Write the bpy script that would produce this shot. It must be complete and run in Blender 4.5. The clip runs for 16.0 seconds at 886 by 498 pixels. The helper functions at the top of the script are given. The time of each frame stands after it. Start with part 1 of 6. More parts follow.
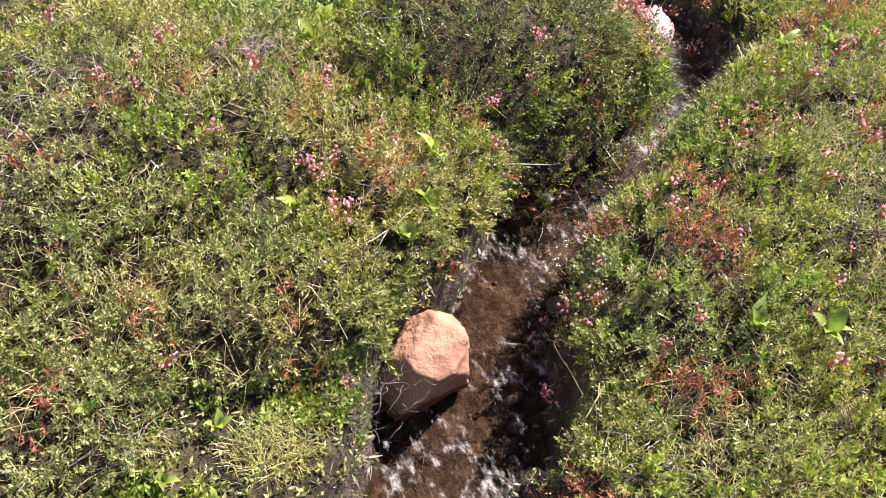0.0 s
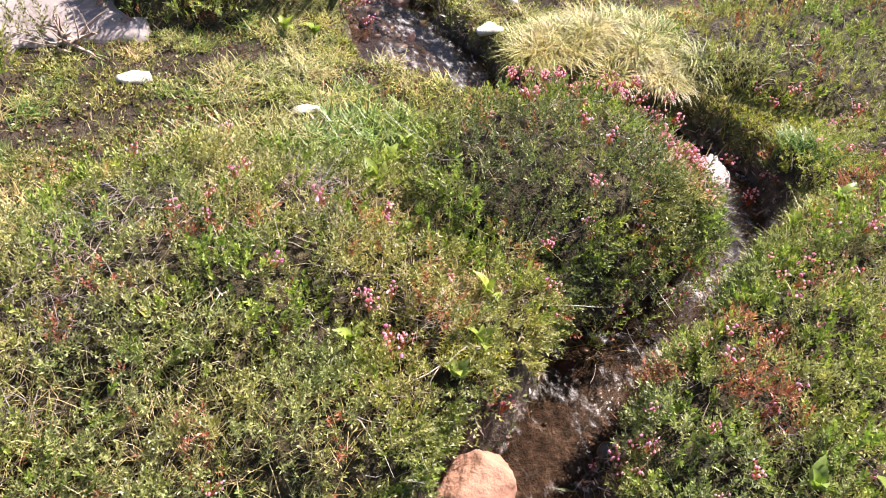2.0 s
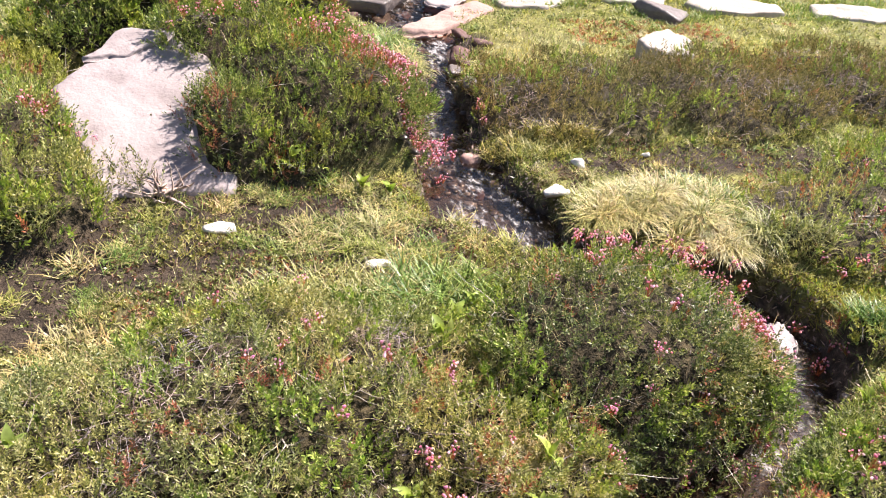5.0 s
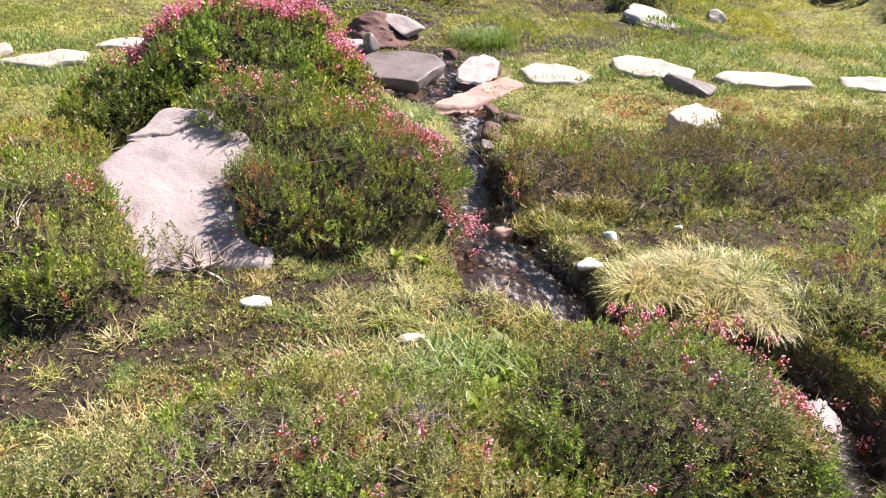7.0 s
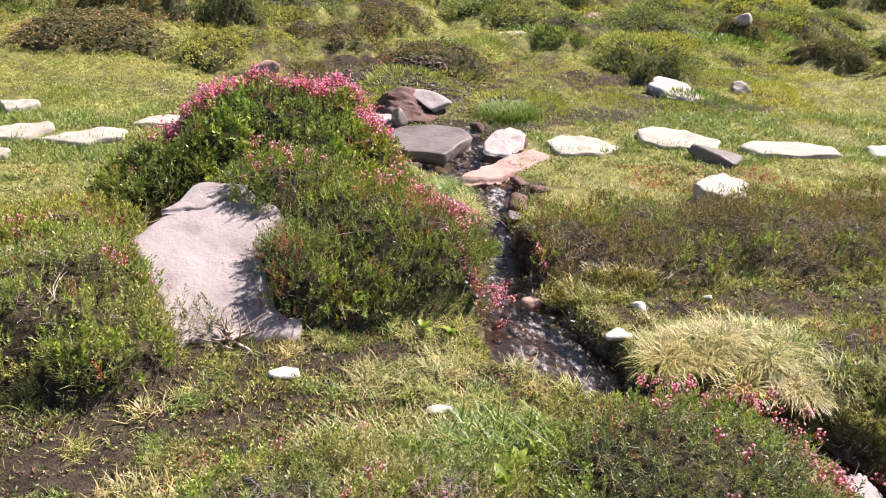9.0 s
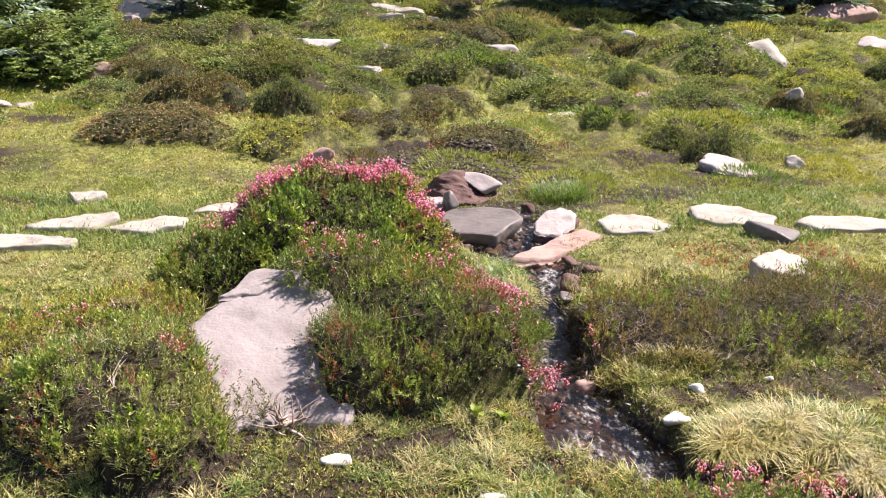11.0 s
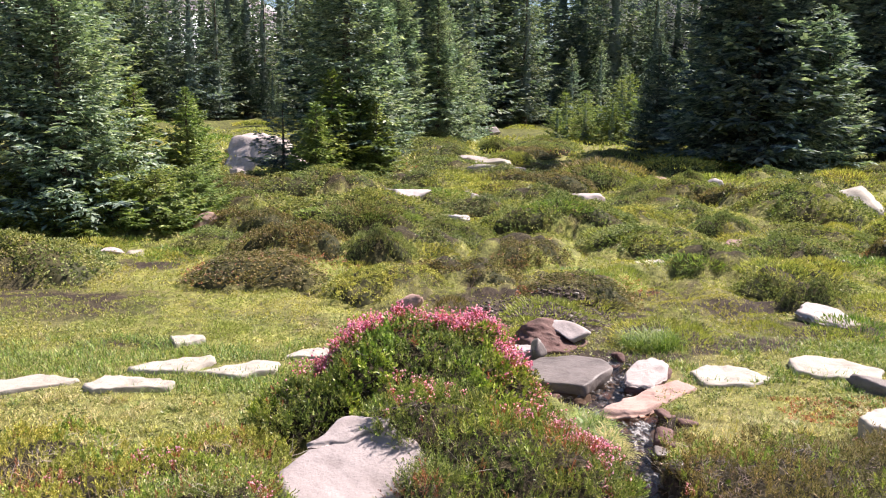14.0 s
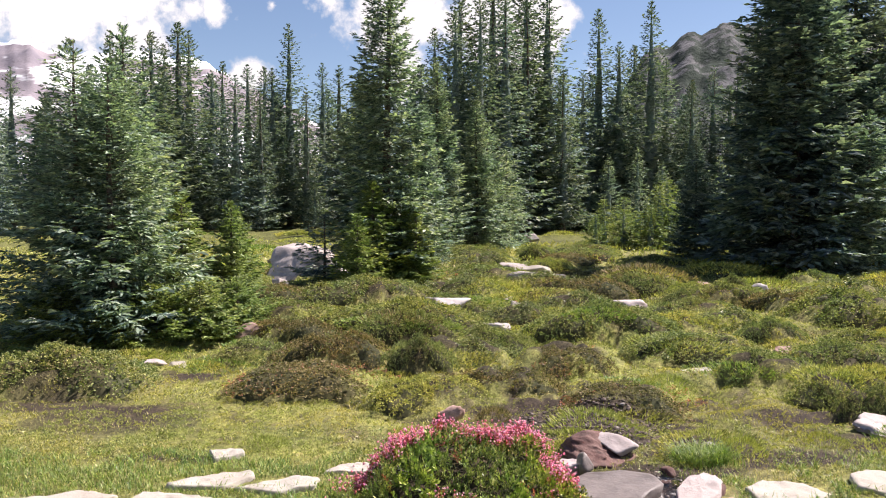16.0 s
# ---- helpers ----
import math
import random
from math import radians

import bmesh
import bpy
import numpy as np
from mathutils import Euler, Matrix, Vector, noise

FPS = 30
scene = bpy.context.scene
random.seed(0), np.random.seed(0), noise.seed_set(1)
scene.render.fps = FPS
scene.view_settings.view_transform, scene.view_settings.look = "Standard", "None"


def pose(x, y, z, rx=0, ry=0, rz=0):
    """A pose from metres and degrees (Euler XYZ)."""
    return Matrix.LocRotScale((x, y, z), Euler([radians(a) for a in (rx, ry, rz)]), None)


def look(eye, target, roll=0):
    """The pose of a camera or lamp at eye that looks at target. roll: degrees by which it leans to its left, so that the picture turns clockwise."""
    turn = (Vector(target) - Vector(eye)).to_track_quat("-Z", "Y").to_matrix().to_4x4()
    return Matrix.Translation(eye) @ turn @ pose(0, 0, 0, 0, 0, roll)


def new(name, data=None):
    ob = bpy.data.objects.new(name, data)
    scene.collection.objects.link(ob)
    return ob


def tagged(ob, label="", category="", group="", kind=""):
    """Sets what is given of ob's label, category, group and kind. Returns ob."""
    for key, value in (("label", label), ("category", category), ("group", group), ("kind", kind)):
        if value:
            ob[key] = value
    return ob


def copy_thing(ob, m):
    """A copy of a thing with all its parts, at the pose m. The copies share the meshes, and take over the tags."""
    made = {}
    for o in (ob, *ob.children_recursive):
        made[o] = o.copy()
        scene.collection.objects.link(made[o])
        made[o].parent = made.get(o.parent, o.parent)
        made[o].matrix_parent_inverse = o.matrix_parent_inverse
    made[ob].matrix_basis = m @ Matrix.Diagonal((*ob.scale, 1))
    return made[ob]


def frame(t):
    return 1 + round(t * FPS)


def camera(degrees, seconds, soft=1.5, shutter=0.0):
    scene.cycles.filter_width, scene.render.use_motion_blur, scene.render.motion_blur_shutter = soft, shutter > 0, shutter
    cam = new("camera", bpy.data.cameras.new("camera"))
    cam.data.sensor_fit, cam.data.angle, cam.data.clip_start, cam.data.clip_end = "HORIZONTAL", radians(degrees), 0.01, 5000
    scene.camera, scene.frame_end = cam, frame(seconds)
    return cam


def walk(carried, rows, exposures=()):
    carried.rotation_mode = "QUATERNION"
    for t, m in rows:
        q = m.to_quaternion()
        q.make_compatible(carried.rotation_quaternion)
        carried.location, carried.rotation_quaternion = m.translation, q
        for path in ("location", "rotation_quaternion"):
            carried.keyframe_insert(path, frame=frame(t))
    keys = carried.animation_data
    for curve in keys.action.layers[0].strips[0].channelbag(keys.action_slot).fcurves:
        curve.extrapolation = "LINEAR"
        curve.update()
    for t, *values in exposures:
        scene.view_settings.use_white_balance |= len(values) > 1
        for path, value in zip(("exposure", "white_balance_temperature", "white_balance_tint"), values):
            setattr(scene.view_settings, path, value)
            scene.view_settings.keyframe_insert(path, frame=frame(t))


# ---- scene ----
EXPO = 0.97
cam = camera(56.470, 16.0, soft=1.05)
walk(cam, [
    (0.0, pose(0.0442, 0.0241, 1.3254, 38.154, -8.083, -24.375)),
    (0.5, pose(0.0418, 0.0312, 1.3342, 40.058, -7.920, -23.065)),
    (1.0, pose(0.0436, 0.0335, 1.3351, 42.517, -7.560, -21.857)),
    (1.5, pose(0.0422, 0.0355, 1.3518, 44.696, -7.287, -20.668)),
    (2.0, pose(0.0393, 0.0275, 1.3557, 46.343, -7.118, -19.963)),
    (2.5, pose(0.0392, 0.0232, 1.3619, 47.873, -7.227, -19.271)),
    (3.0, pose(0.0314, 0.0207, 1.3756, 49.709, -7.009, -18.286)),
    (3.5, pose(0.0238, 0.0172, 1.3895, 51.932, -6.706, -16.823)),
    (4.0, pose(0.0234, 0.0175, 1.3977, 53.371, -6.678, -16.118)),
    (6.5, pose(0.0109, 0.0286, 1.4245, 58.983, -5.435, -13.753)),
    (7.0, pose(0.0085, 0.0226, 1.4286, 60.265, -5.188, -13.361)),
    (7.5, pose(0.0019, 0.0110, 1.4362, 61.951, -4.770, -12.961)),
    (8.0, pose(0.0049, 0.0182, 1.4365, 63.267, -4.323, -12.392)),
    (8.5, pose(0.0055, 0.0139, 1.4363, 64.116, -4.309, -12.071)),
    (11.0, pose(0.0197, 0.0051, 1.4586, 70.260, -1.837, -8.543)),
    (11.5, pose(0.0162, -0.0020, 1.4645, 71.983, -1.668, -7.233)),
    (12.0, pose(0.0130, -0.0062, 1.4704, 73.754, -1.479, -5.883)),
    (12.5, pose(0.0053, -0.0078, 1.4748, 75.680, -1.411, -4.676)),
    (13.0, pose(0.0004, -0.0057, 1.4771, 77.239, -1.253, -3.990)),
    (13.5, pose(-0.0001, -0.0061, 1.4801, 78.420, -0.988, -3.538)),
    (14.0, pose(0.0055, -0.0124, 1.4810, 80.123, -0.875, -2.662)),
    (14.5, pose(0.0037, -0.0108, 1.4856, 81.963, -0.634, -1.794)),
    (15.0, pose(0.0013, -0.0056, 1.4869, 83.492, -0.530, -1.555)),
    (15.5, pose(0.0019, -0.0131, 1.4952, 85.324, -0.385, -1.072)),
    (16.0, pose(0.0000, 0.0000, 1.5000, 87.500, -0.000, 0.000)),
], exposures=[(0.0, EXPO + 0.42, 6500, 18), (4.0, EXPO + 0.40, 6500, 18), (8.0, EXPO + 0.13, 6500, 18), (11.0, EXPO + 0.07, 6500, 18), (13.5, EXPO + 0.17, 6500, 18), (16.0, EXPO + 0.02, 6500, 18)])

# ---- daylight: high sun from the right, slightly ahead ----
SUN_AZ, SUN_EL = radians(68), radians(52)
world = bpy.data.worlds.new("sky")
scene.world = world
world.use_nodes = True
wn = world.node_tree
sky = wn.nodes.new("ShaderNodeTexSky")
sky.sky_type, sky.sun_disc = "NISHITA", False
sky.sun_elevation, sky.sun_rotation = SUN_EL, SUN_AZ
sky.altitude, sky.air_density, sky.dust_density = 1200, 1.0, 0.8
wn.nodes["Background"].inputs["Strength"].default_value = 0.066
wn.links.new(sky.outputs[0], wn.nodes["Background"].inputs[0])
sun_data = bpy.data.lights.new("sun", "SUN")
sun_data.energy, sun_data.angle, sun_data.color = 5.4, radians(0.55), (1.0, 0.94, 0.85)
sun = new("sun", sun_data)
to_sun = Vector((math.sin(SUN_AZ) * math.cos(SUN_EL), math.cos(SUN_AZ) * math.cos(SUN_EL), math.sin(SUN_EL)))
sun.matrix_world = look(to_sun * 50, (0, 0, 0))


# ---- materials ----
class Nodes:
    """A small writer of node trees."""

    def __init__(self, name):
        self.m = bpy.data.materials.new(name)
        self.m.use_nodes = True
        self.t = self.m.node_tree
        self.bsdf = self.t.nodes["Principled BSDF"]
        self.out = self.t.nodes["Material Output"]

    def add(self, kind, links=None, **values):
        n = self.t.nodes.new(kind)
        for key, v in (links or {}).items():
            if isinstance(v, bpy.types.NodeSocket):
                self.t.links.new(v, n.inputs[key])
            else:
                n.inputs[key].default_value = v
        for key, v in values.items():
            setattr(n, key, v)
        return n

    def link(self, a, b):
        self.t.links.new(a, b)

    def pos(self):
        return self.add("ShaderNodeNewGeometry").outputs["Position"]

    def noise(self, scale, detail=4, rough=0.6, vec=None):
        return self.add("ShaderNodeTexNoise", {"Vector": vec or self.pos(), "Scale": scale, "Detail": detail, "Roughness": rough}).outputs["Fac"]

    def ramp(self, fac, *stops):
        n = self.add("ShaderNodeValToRGB", {"Fac": fac})
        e = n.color_ramp.elements
        while len(e) < len(stops):
            e.new(0.5)
        for k, (p, col) in zip(e, stops):
            k.position, k.color = p, (*col, 1) if len(col) == 3 else col
        return n.outputs["Color"]

    def mix(self, fac, a, b, blend="MIX"):
        n = self.add("ShaderNodeMix", data_type="RGBA", blend_type=blend)
        for sock, v in ((n.inputs[0], fac), (n.inputs[6], a), (n.inputs[7], b)):
            if isinstance(v, bpy.types.NodeSocket):
                self.link(v, sock)
            else:
                sock.default_value = v if isinstance(v, (int, float)) else (*v, 1)
        return n.outputs[2]

    def bump(self, height, strength, distance):
        n = self.add("ShaderNodeBump", {"Height": height, "Strength": strength, "Distance": distance})
        self.link(n.outputs[0], self.bsdf.inputs["Normal"])


def grey(v):
    return (v, v, v)


def leaf_material(name, dark, mid, light, accent, patch=3.0, through_light=0.30, rough=0.42):
    """Leaves that differ one from the next and by patches, with light coming through them."""
    k = Nodes(name)
    dark, mid, light, accent = (tuple((1.05 * r, 0.965 * g, 1.36 * b)) for r, g, b in (dark, mid, light, accent))
    rnd = k.add("ShaderNodeNewGeometry").outputs["Random Per Island"]
    col = k.ramp(rnd, (0.0, dark), (0.42, mid), (0.86, light), (1.0, accent))
    warm = k.ramp(k.noise(patch, 3), (0.40, grey(0.0)), (0.62, grey(0.55)))
    col = k.mix(warm, col, k.mix(1.0, col, (1.30, 1.10, 0.75), "MULTIPLY"))
    deep = k.ramp(k.noise(patch * 1.7 + 0.3, 3), (0.42, grey(0.55)), (0.58, grey(0.0)))
    col = k.mix(deep, col, k.mix(1.0, col, (0.66, 0.86, 0.80), "MULTIPLY"))
    fine = k.ramp(k.noise(30, 2), (0.3, grey(0.66)), (0.7, grey(1.50)))
    col = k.mix(1.0, col, fine, "MULTIPLY")
    k.link(col, k.bsdf.inputs["Base Color"])
    k.bsdf.inputs["Roughness"].default_value = rough
    k.bsdf.inputs["Specular IOR Level"].default_value = 0.42 if rough < 0.6 else 0.15
    tr = k.add("ShaderNodeBsdfTranslucent", {"Color": k.mix(1.0, col, (1.15, 1.30, 0.60), "MULTIPLY")})
    m = k.add("ShaderNodeMixShader", {0: through_light, 1: k.bsdf.outputs[0], 2: tr.outputs[0]})
    k.link(m.outputs[0], k.out.inputs["Surface"])
    return k.m


def rock_material(name, base, dark, stain, scale=9.0, rough=0.85):
    k = Nodes(name)
    a = k.ramp(k.noise(scale, 8, 0.65), (0.3, dark), (0.5, base), (0.75, tuple(min(1, 1.15 * c) for c in base)))
    b = k.ramp(k.noise(scale * 0.35, 5, 0.7), (0.45, grey(0)), (0.62, grey(1)))
    col = k.mix(k.add("ShaderNodeMath", {0: b, 1: 0.45}, operation="MULTIPLY").outputs[0], a, stain)
    speck = k.ramp(k.noise(scale * 22, 2), (0.33, grey(0.6)), (0.42, grey(1.0)))
    col = k.mix(0.5, col, k.mix(1.0, col, speck, "MULTIPLY"))
    k.link(col, k.bsdf.inputs["Base Color"])
    k.bsdf.inputs["Roughness"].default_value = rough
    k.bsdf.inputs["Specular IOR Level"].default_value = 0.3
    h = k.mix(0.18, k.noise(scale * 2, 6, 0.55), k.noise(scale * 14, 3, 0.5))
    k.bump(h, 0.7, 0.016)
    return k.m


def plain_material(name, a, b, scale=20, rough=0.7, metal=0.0):
    k = Nodes(name)
    k.link(k.ramp(k.noise(scale, 5), (0.35, a), (0.65, b)), k.bsdf.inputs["Base Color"])
    k.bsdf.inputs["Roughness"].default_value = rough
    k.bsdf.inputs["Specular IOR Level"].default_value = 0.3
    k.bump(k.noise(scale * 4, 5), 0.4, 0.01)
    return k.m


def ground_material():
    k = Nodes("meadow_soil")
    at = lambda n: k.add("ShaderNodeAttribute", attribute_name=n).outputs["Fac"]
    n1, n2, n3 = k.noise(0.9, 5), k.noise(7, 6, 0.7), k.noise(55, 4, 0.7)
    turf = k.ramp(n2, (0.25, (0.100, 0.112, 0.028)), (0.45, (0.220, 0.232, 0.054)), (0.60, (0.320, 0.305, 0.080)), (0.75, (0.34, 0.26, 0.11)))
    turf = k.mix(k.ramp(k.noise(1.7, 5), (0.40, grey(0.75)), (0.52, grey(0))), turf, (0.125, 0.150, 0.040))
    turf = k.mix(k.ramp(k.noise(2.6, 6, 0.7), (0.56, grey(0)), (0.66, grey(0.85))), turf, (0.15, 0.105, 0.062))
    turf = k.mix(k.ramp(k.noise(0.55, 6, 0.7), (0.45, grey(0)), (0.58, grey(0.6))), turf, (0.165, 0.160, 0.050))
    turf = k.mix(k.ramp(n1, (0.42, grey(0)), (0.62, grey(0.6))), turf, (0.25, 0.215, 0.09))
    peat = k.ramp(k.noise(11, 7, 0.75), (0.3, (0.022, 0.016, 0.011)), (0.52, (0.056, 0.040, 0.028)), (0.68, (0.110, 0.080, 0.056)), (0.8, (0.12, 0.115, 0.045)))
    # soil and litter under heather, darkened for the shade inside the foliage
    shaded_litter = k.ramp(n3, (0.3, (0.018, 0.015, 0.007)), (0.7, (0.075, 0.058, 0.030)))
    bed = k.ramp(k.noise(34, 6, 0.75), (0.32, (0.032, 0.025, 0.020)), (0.55, (0.100, 0.076, 0.062)), (0.72, (0.21, 0.17, 0.145)))
    floor = k.ramp(k.noise(0.7, 7, 0.75), (0.3, (0.06, 0.055, 0.022)), (0.5, (0.125, 0.130, 0.036)), (0.68, (0.20, 0.20, 0.060)), (0.8, (0.2, 0.15, 0.07)))
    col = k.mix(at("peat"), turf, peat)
    col = k.mix(at("heath"), col, shaded_litter)
    col = k.mix(at("bed"), col, bed)
    col = k.mix(at("forest"), col, floor)
    col = k.mix(0.85, col, k.mix(1.0, col, k.ramp(n3, (0.3, grey(0.35)), (0.7, grey(1.45))), "MULTIPLY"))
    col = k.mix(1.0, col, k.ramp(k.noise(17, 6, 0.7), (0.36, grey(0.55)), (0.64, grey(1.35))), "MULTIPLY")
    k.link(col, k.bsdf.inputs["Base Color"])
    wet = k.ramp(at("bed"), (0.0, grey(0.9)), (1.0, grey(0.45)))
    k.link(wet, k.bsdf.inputs["Roughness"])
    k.bsdf.inputs["Specular IOR Level"].default_value = 0.25
    k.bump(k.mix(0.5, n3, k.noise(160, 3)), 0.8, 0.02)
    return k.m


def water_material():
    """Clear running water: what lies under it shows, tinted brown; its gloss mirrors the sky."""
    k = Nodes("running_water")
    p = k.pos()
    st = k.add("ShaderNodeMapping", {"Vector": p, "Scale": (1, 1, 1)}).outputs[0]
    h = k.mix(0.5, k.noise(24, 3, 0.55, st), k.noise(75, 2, 0.5, st))
    b = k.add("ShaderNodeBump", {"Height": h, "Strength": 0.3, "Distance": 0.008})
    clear = k.add("ShaderNodeBsdfTransparent", {"Color": (0.66, 0.57, 0.49, 1)})
    gloss = k.add("ShaderNodeBsdfGlossy", {"Color": (0.62, 0.54, 0.48, 1), "Roughness": 0.16, "Normal": b.outputs[0]})
    fr = k.add("ShaderNodeFresnel", {"IOR": 1.33, "Normal": b.outputs[0]})
    half = k.add("ShaderNodeMath", {0: fr.outputs[0], 1: 0.14}, operation="MULTIPLY")
    m = k.add("ShaderNodeMixShader", {0: half.outputs[0], 1: clear.outputs[0], 2: gloss.outputs[0]})
    along = k.add("ShaderNodeMapping", {"Vector": p, "Rotation": (0, 0, 0.7), "Scale": (1.0, 0.55, 1)}).outputs[0]
    # pale diffuse streaks and specks: foam, and sky glints painted on the water
    foam_glints = k.ramp(k.mix(0.42, k.noise(46, 5, 0.7, along), k.noise(9, 4, 0.6, along)), (0.52, grey(0)), (0.56, grey(0.12)), (0.63, grey(0.60)))
    white = k.add("ShaderNodeBsdfDiffuse", {"Color": (0.50, 0.47, 0.46, 1)})
    m = k.add("ShaderNodeMixShader", {0: foam_glints, 1: m.outputs[0], 2: white.outputs[0]})
    k.link(m.outputs[0], k.out.inputs["Surface"])
    return k.m


MAT = {
    "ground": ground_material(),
    "water": water_material(),
    "heather": leaf_material("heather_leaf", (0.076, 0.094, 0.026), (0.240, 0.266, 0.074), (0.430, 0.445, 0.145), (0.54, 0.51, 0.27)),
    "heather_olive": leaf_material("olive_heather_leaf", (0.036, 0.052, 0.017), (0.120, 0.152, 0.044), (0.265, 0.295, 0.094), (0.42, 0.40, 0.20)),
    "bush": leaf_material("bush_leaf", (0.036, 0.056, 0.013), (0.138, 0.182, 0.036), (0.305, 0.355, 0.080), (0.45, 0.43, 0.16)),
    # very dark leaf colours: the shade deep in a hummock, painted
    "hummock_core": leaf_material("hummock_inner_shade", (0.030, 0.034, 0.013), (0.055, 0.058, 0.022), (0.085, 0.082, 0.034), (0.11, 0.09, 0.05), 2.0, 0.1, 0.9),
    "hummock_green": leaf_material("hummock_leaf", (0.056, 0.080, 0.024), (0.180, 0.222, 0.066), (0.320, 0.355, 0.117), (0.36, 0.37, 0.159), 1.3, rough=0.65),
    "hummock_brown": leaf_material("brown_hummock_leaf", (0.050, 0.046, 0.018), (0.160, 0.145, 0.054), (0.280, 0.245, 0.098), (0.40, 0.28, 0.171), 1.3, rough=0.65),
    "heather_red": leaf_material("reddened_leaf", (0.20, 0.056, 0.030), (0.36, 0.120, 0.062), (0.46, 0.230, 0.110), (0.56, 0.30, 0.20)),
    "bright": leaf_material("bright_leaf", (0.080, 0.140, 0.020), (0.200, 0.285, 0.042), (0.360, 0.440, 0.085), (0.52, 0.54, 0.17)),
    "grass": leaf_material("grass_blade", (0.140, 0.162, 0.040), (0.310, 0.322, 0.088), (0.470, 0.450, 0.149), (0.62, 0.54, 0.264), 1.2),
    "grass_green": leaf_material("green_grass_blade", (0.062, 0.118, 0.020), (0.135, 0.225, 0.036), (0.235, 0.330, 0.060), (0.38, 0.42, 0.11), 1.5),
    "straw": leaf_material("straw_blade", (0.275, 0.235, 0.080), (0.450, 0.380, 0.140), (0.580, 0.495, 0.210), (0.70, 0.61, 0.32), 4.0),
    "dead_stem": leaf_material("dead_heather_stem", (0.17, 0.135, 0.10), (0.32, 0.265, 0.205), (0.48, 0.42, 0.34), (0.62, 0.56, 0.47), 5.0, 0.1, 0.8),
    "root_leaf": leaf_material("dead_brown_leaf", (0.07, 0.045, 0.028), (0.16, 0.105, 0.062), (0.27, 0.185, 0.11), (0.40, 0.31, 0.20), 5.0, 0.15, 0.7),
    "moss": leaf_material("moss_shoot", (0.125, 0.140, 0.018), (0.290, 0.290, 0.034), (0.430, 0.420, 0.058), (0.52, 0.47, 0.09), 5.0),
    "sward": leaf_material("mossy_sward_leaf", (0.135, 0.155, 0.032), (0.310, 0.335, 0.068), (0.450, 0.455, 0.112), (0.52, 0.50, 0.159), 0.9, rough=0.65),
    "pink": leaf_material("pink_bell", (0.48, 0.095, 0.200), (0.66, 0.225, 0.335), (0.76, 0.40, 0.455), (0.82, 0.58, 0.60), 60.0, 0.4),
    "stalk": leaf_material("red_stalk", (0.20, 0.035, 0.02), (0.32, 0.07, 0.03), (0.42, 0.15, 0.06), (0.45, 0.2, 0.1), 6.0, 0.2),
    "twig": plain_material("dead_twig", (0.34, 0.28, 0.23), (0.60, 0.53, 0.46), 30),
    "pale_rock": rock_material("pale_pink_rock", (0.37, 0.315, 0.306), (0.235, 0.196, 0.190), (0.29, 0.243, 0.231), 6),
    "white_rock": rock_material("whitish_rock", (0.40, 0.362, 0.315), (0.27, 0.24, 0.205), (0.33, 0.275, 0.23), 9),
    "chalk_rock": rock_material("white_stone", (0.60, 0.565, 0.52), (0.45, 0.41, 0.37), (0.52, 0.48, 0.43), 12),
    "field_rock": rock_material("weathered_rock", (0.43, 0.37, 0.355), (0.29, 0.25, 0.24), (0.35, 0.29, 0.27), 11),
    "orange_rock": rock_material("orange_rock", (0.40, 0.215, 0.145), (0.22, 0.105, 0.070), (0.43, 0.265, 0.19), 13),
    "pink_rock": rock_material("pinkish_rock", (0.40, 0.255, 0.215), (0.22, 0.13, 0.11), (0.42, 0.31, 0.275), 10),
    "red_rock": rock_material("dark_red_rock", (0.125, 0.066, 0.058), (0.05, 0.028, 0.026), (0.24, 0.165, 0.145), 12),
    "wet_rock": rock_material("wet_grey_rock", (0.175, 0.147, 0.135), (0.085, 0.070, 0.063), (0.26, 0.22, 0.205), 7, 0.42),
    "grey_rock": rock_material("grey_rock", (0.37, 0.335, 0.325), (0.22, 0.195, 0.19), (0.44, 0.39, 0.375), 6),
    "root": plain_material("weathered_root", (0.30, 0.215, 0.175), (0.58, 0.46, 0.39), 40),
    "grey_twig": plain_material("grey_twig", (0.10, 0.085, 0.085), (0.26, 0.225, 0.22), 40),
    "bark": plain_material("conifer_bark", (0.05, 0.038, 0.03), (0.16, 0.125, 0.10), 25, 0.9),
    "needle": leaf_material("fir_needle", (0.057, 0.091, 0.065), (0.168, 0.234, 0.148), (0.351, 0.443, 0.274), (0.486, 0.572, 0.359), 0.6, 0.32, 0.65),
    "needle_mid": leaf_material("mid_fir_needle", (0.037, 0.057, 0.043), (0.103, 0.147, 0.095), (0.207, 0.265, 0.161), (0.287, 0.333, 0.201), 0.5, 0.3, 0.65),
    "needle_dark": leaf_material("dark_fir_needle", (0.048, 0.076, 0.069), (0.124, 0.176, 0.137), (0.251, 0.322, 0.226), (0.333, 0.409, 0.282), 0.4, 0.32, 0.65),
    "needle_young": leaf_material("young_fir_needle", (0.066, 0.105, 0.030), (0.155, 0.215, 0.056), (0.265, 0.335, 0.088), (0.36, 0.40, 0.12), 0.8, 0.35, 0.5),
}


# ---- plan: land, stream, mounds ----
lattice = np.random.default_rng(7).random((256, 256))


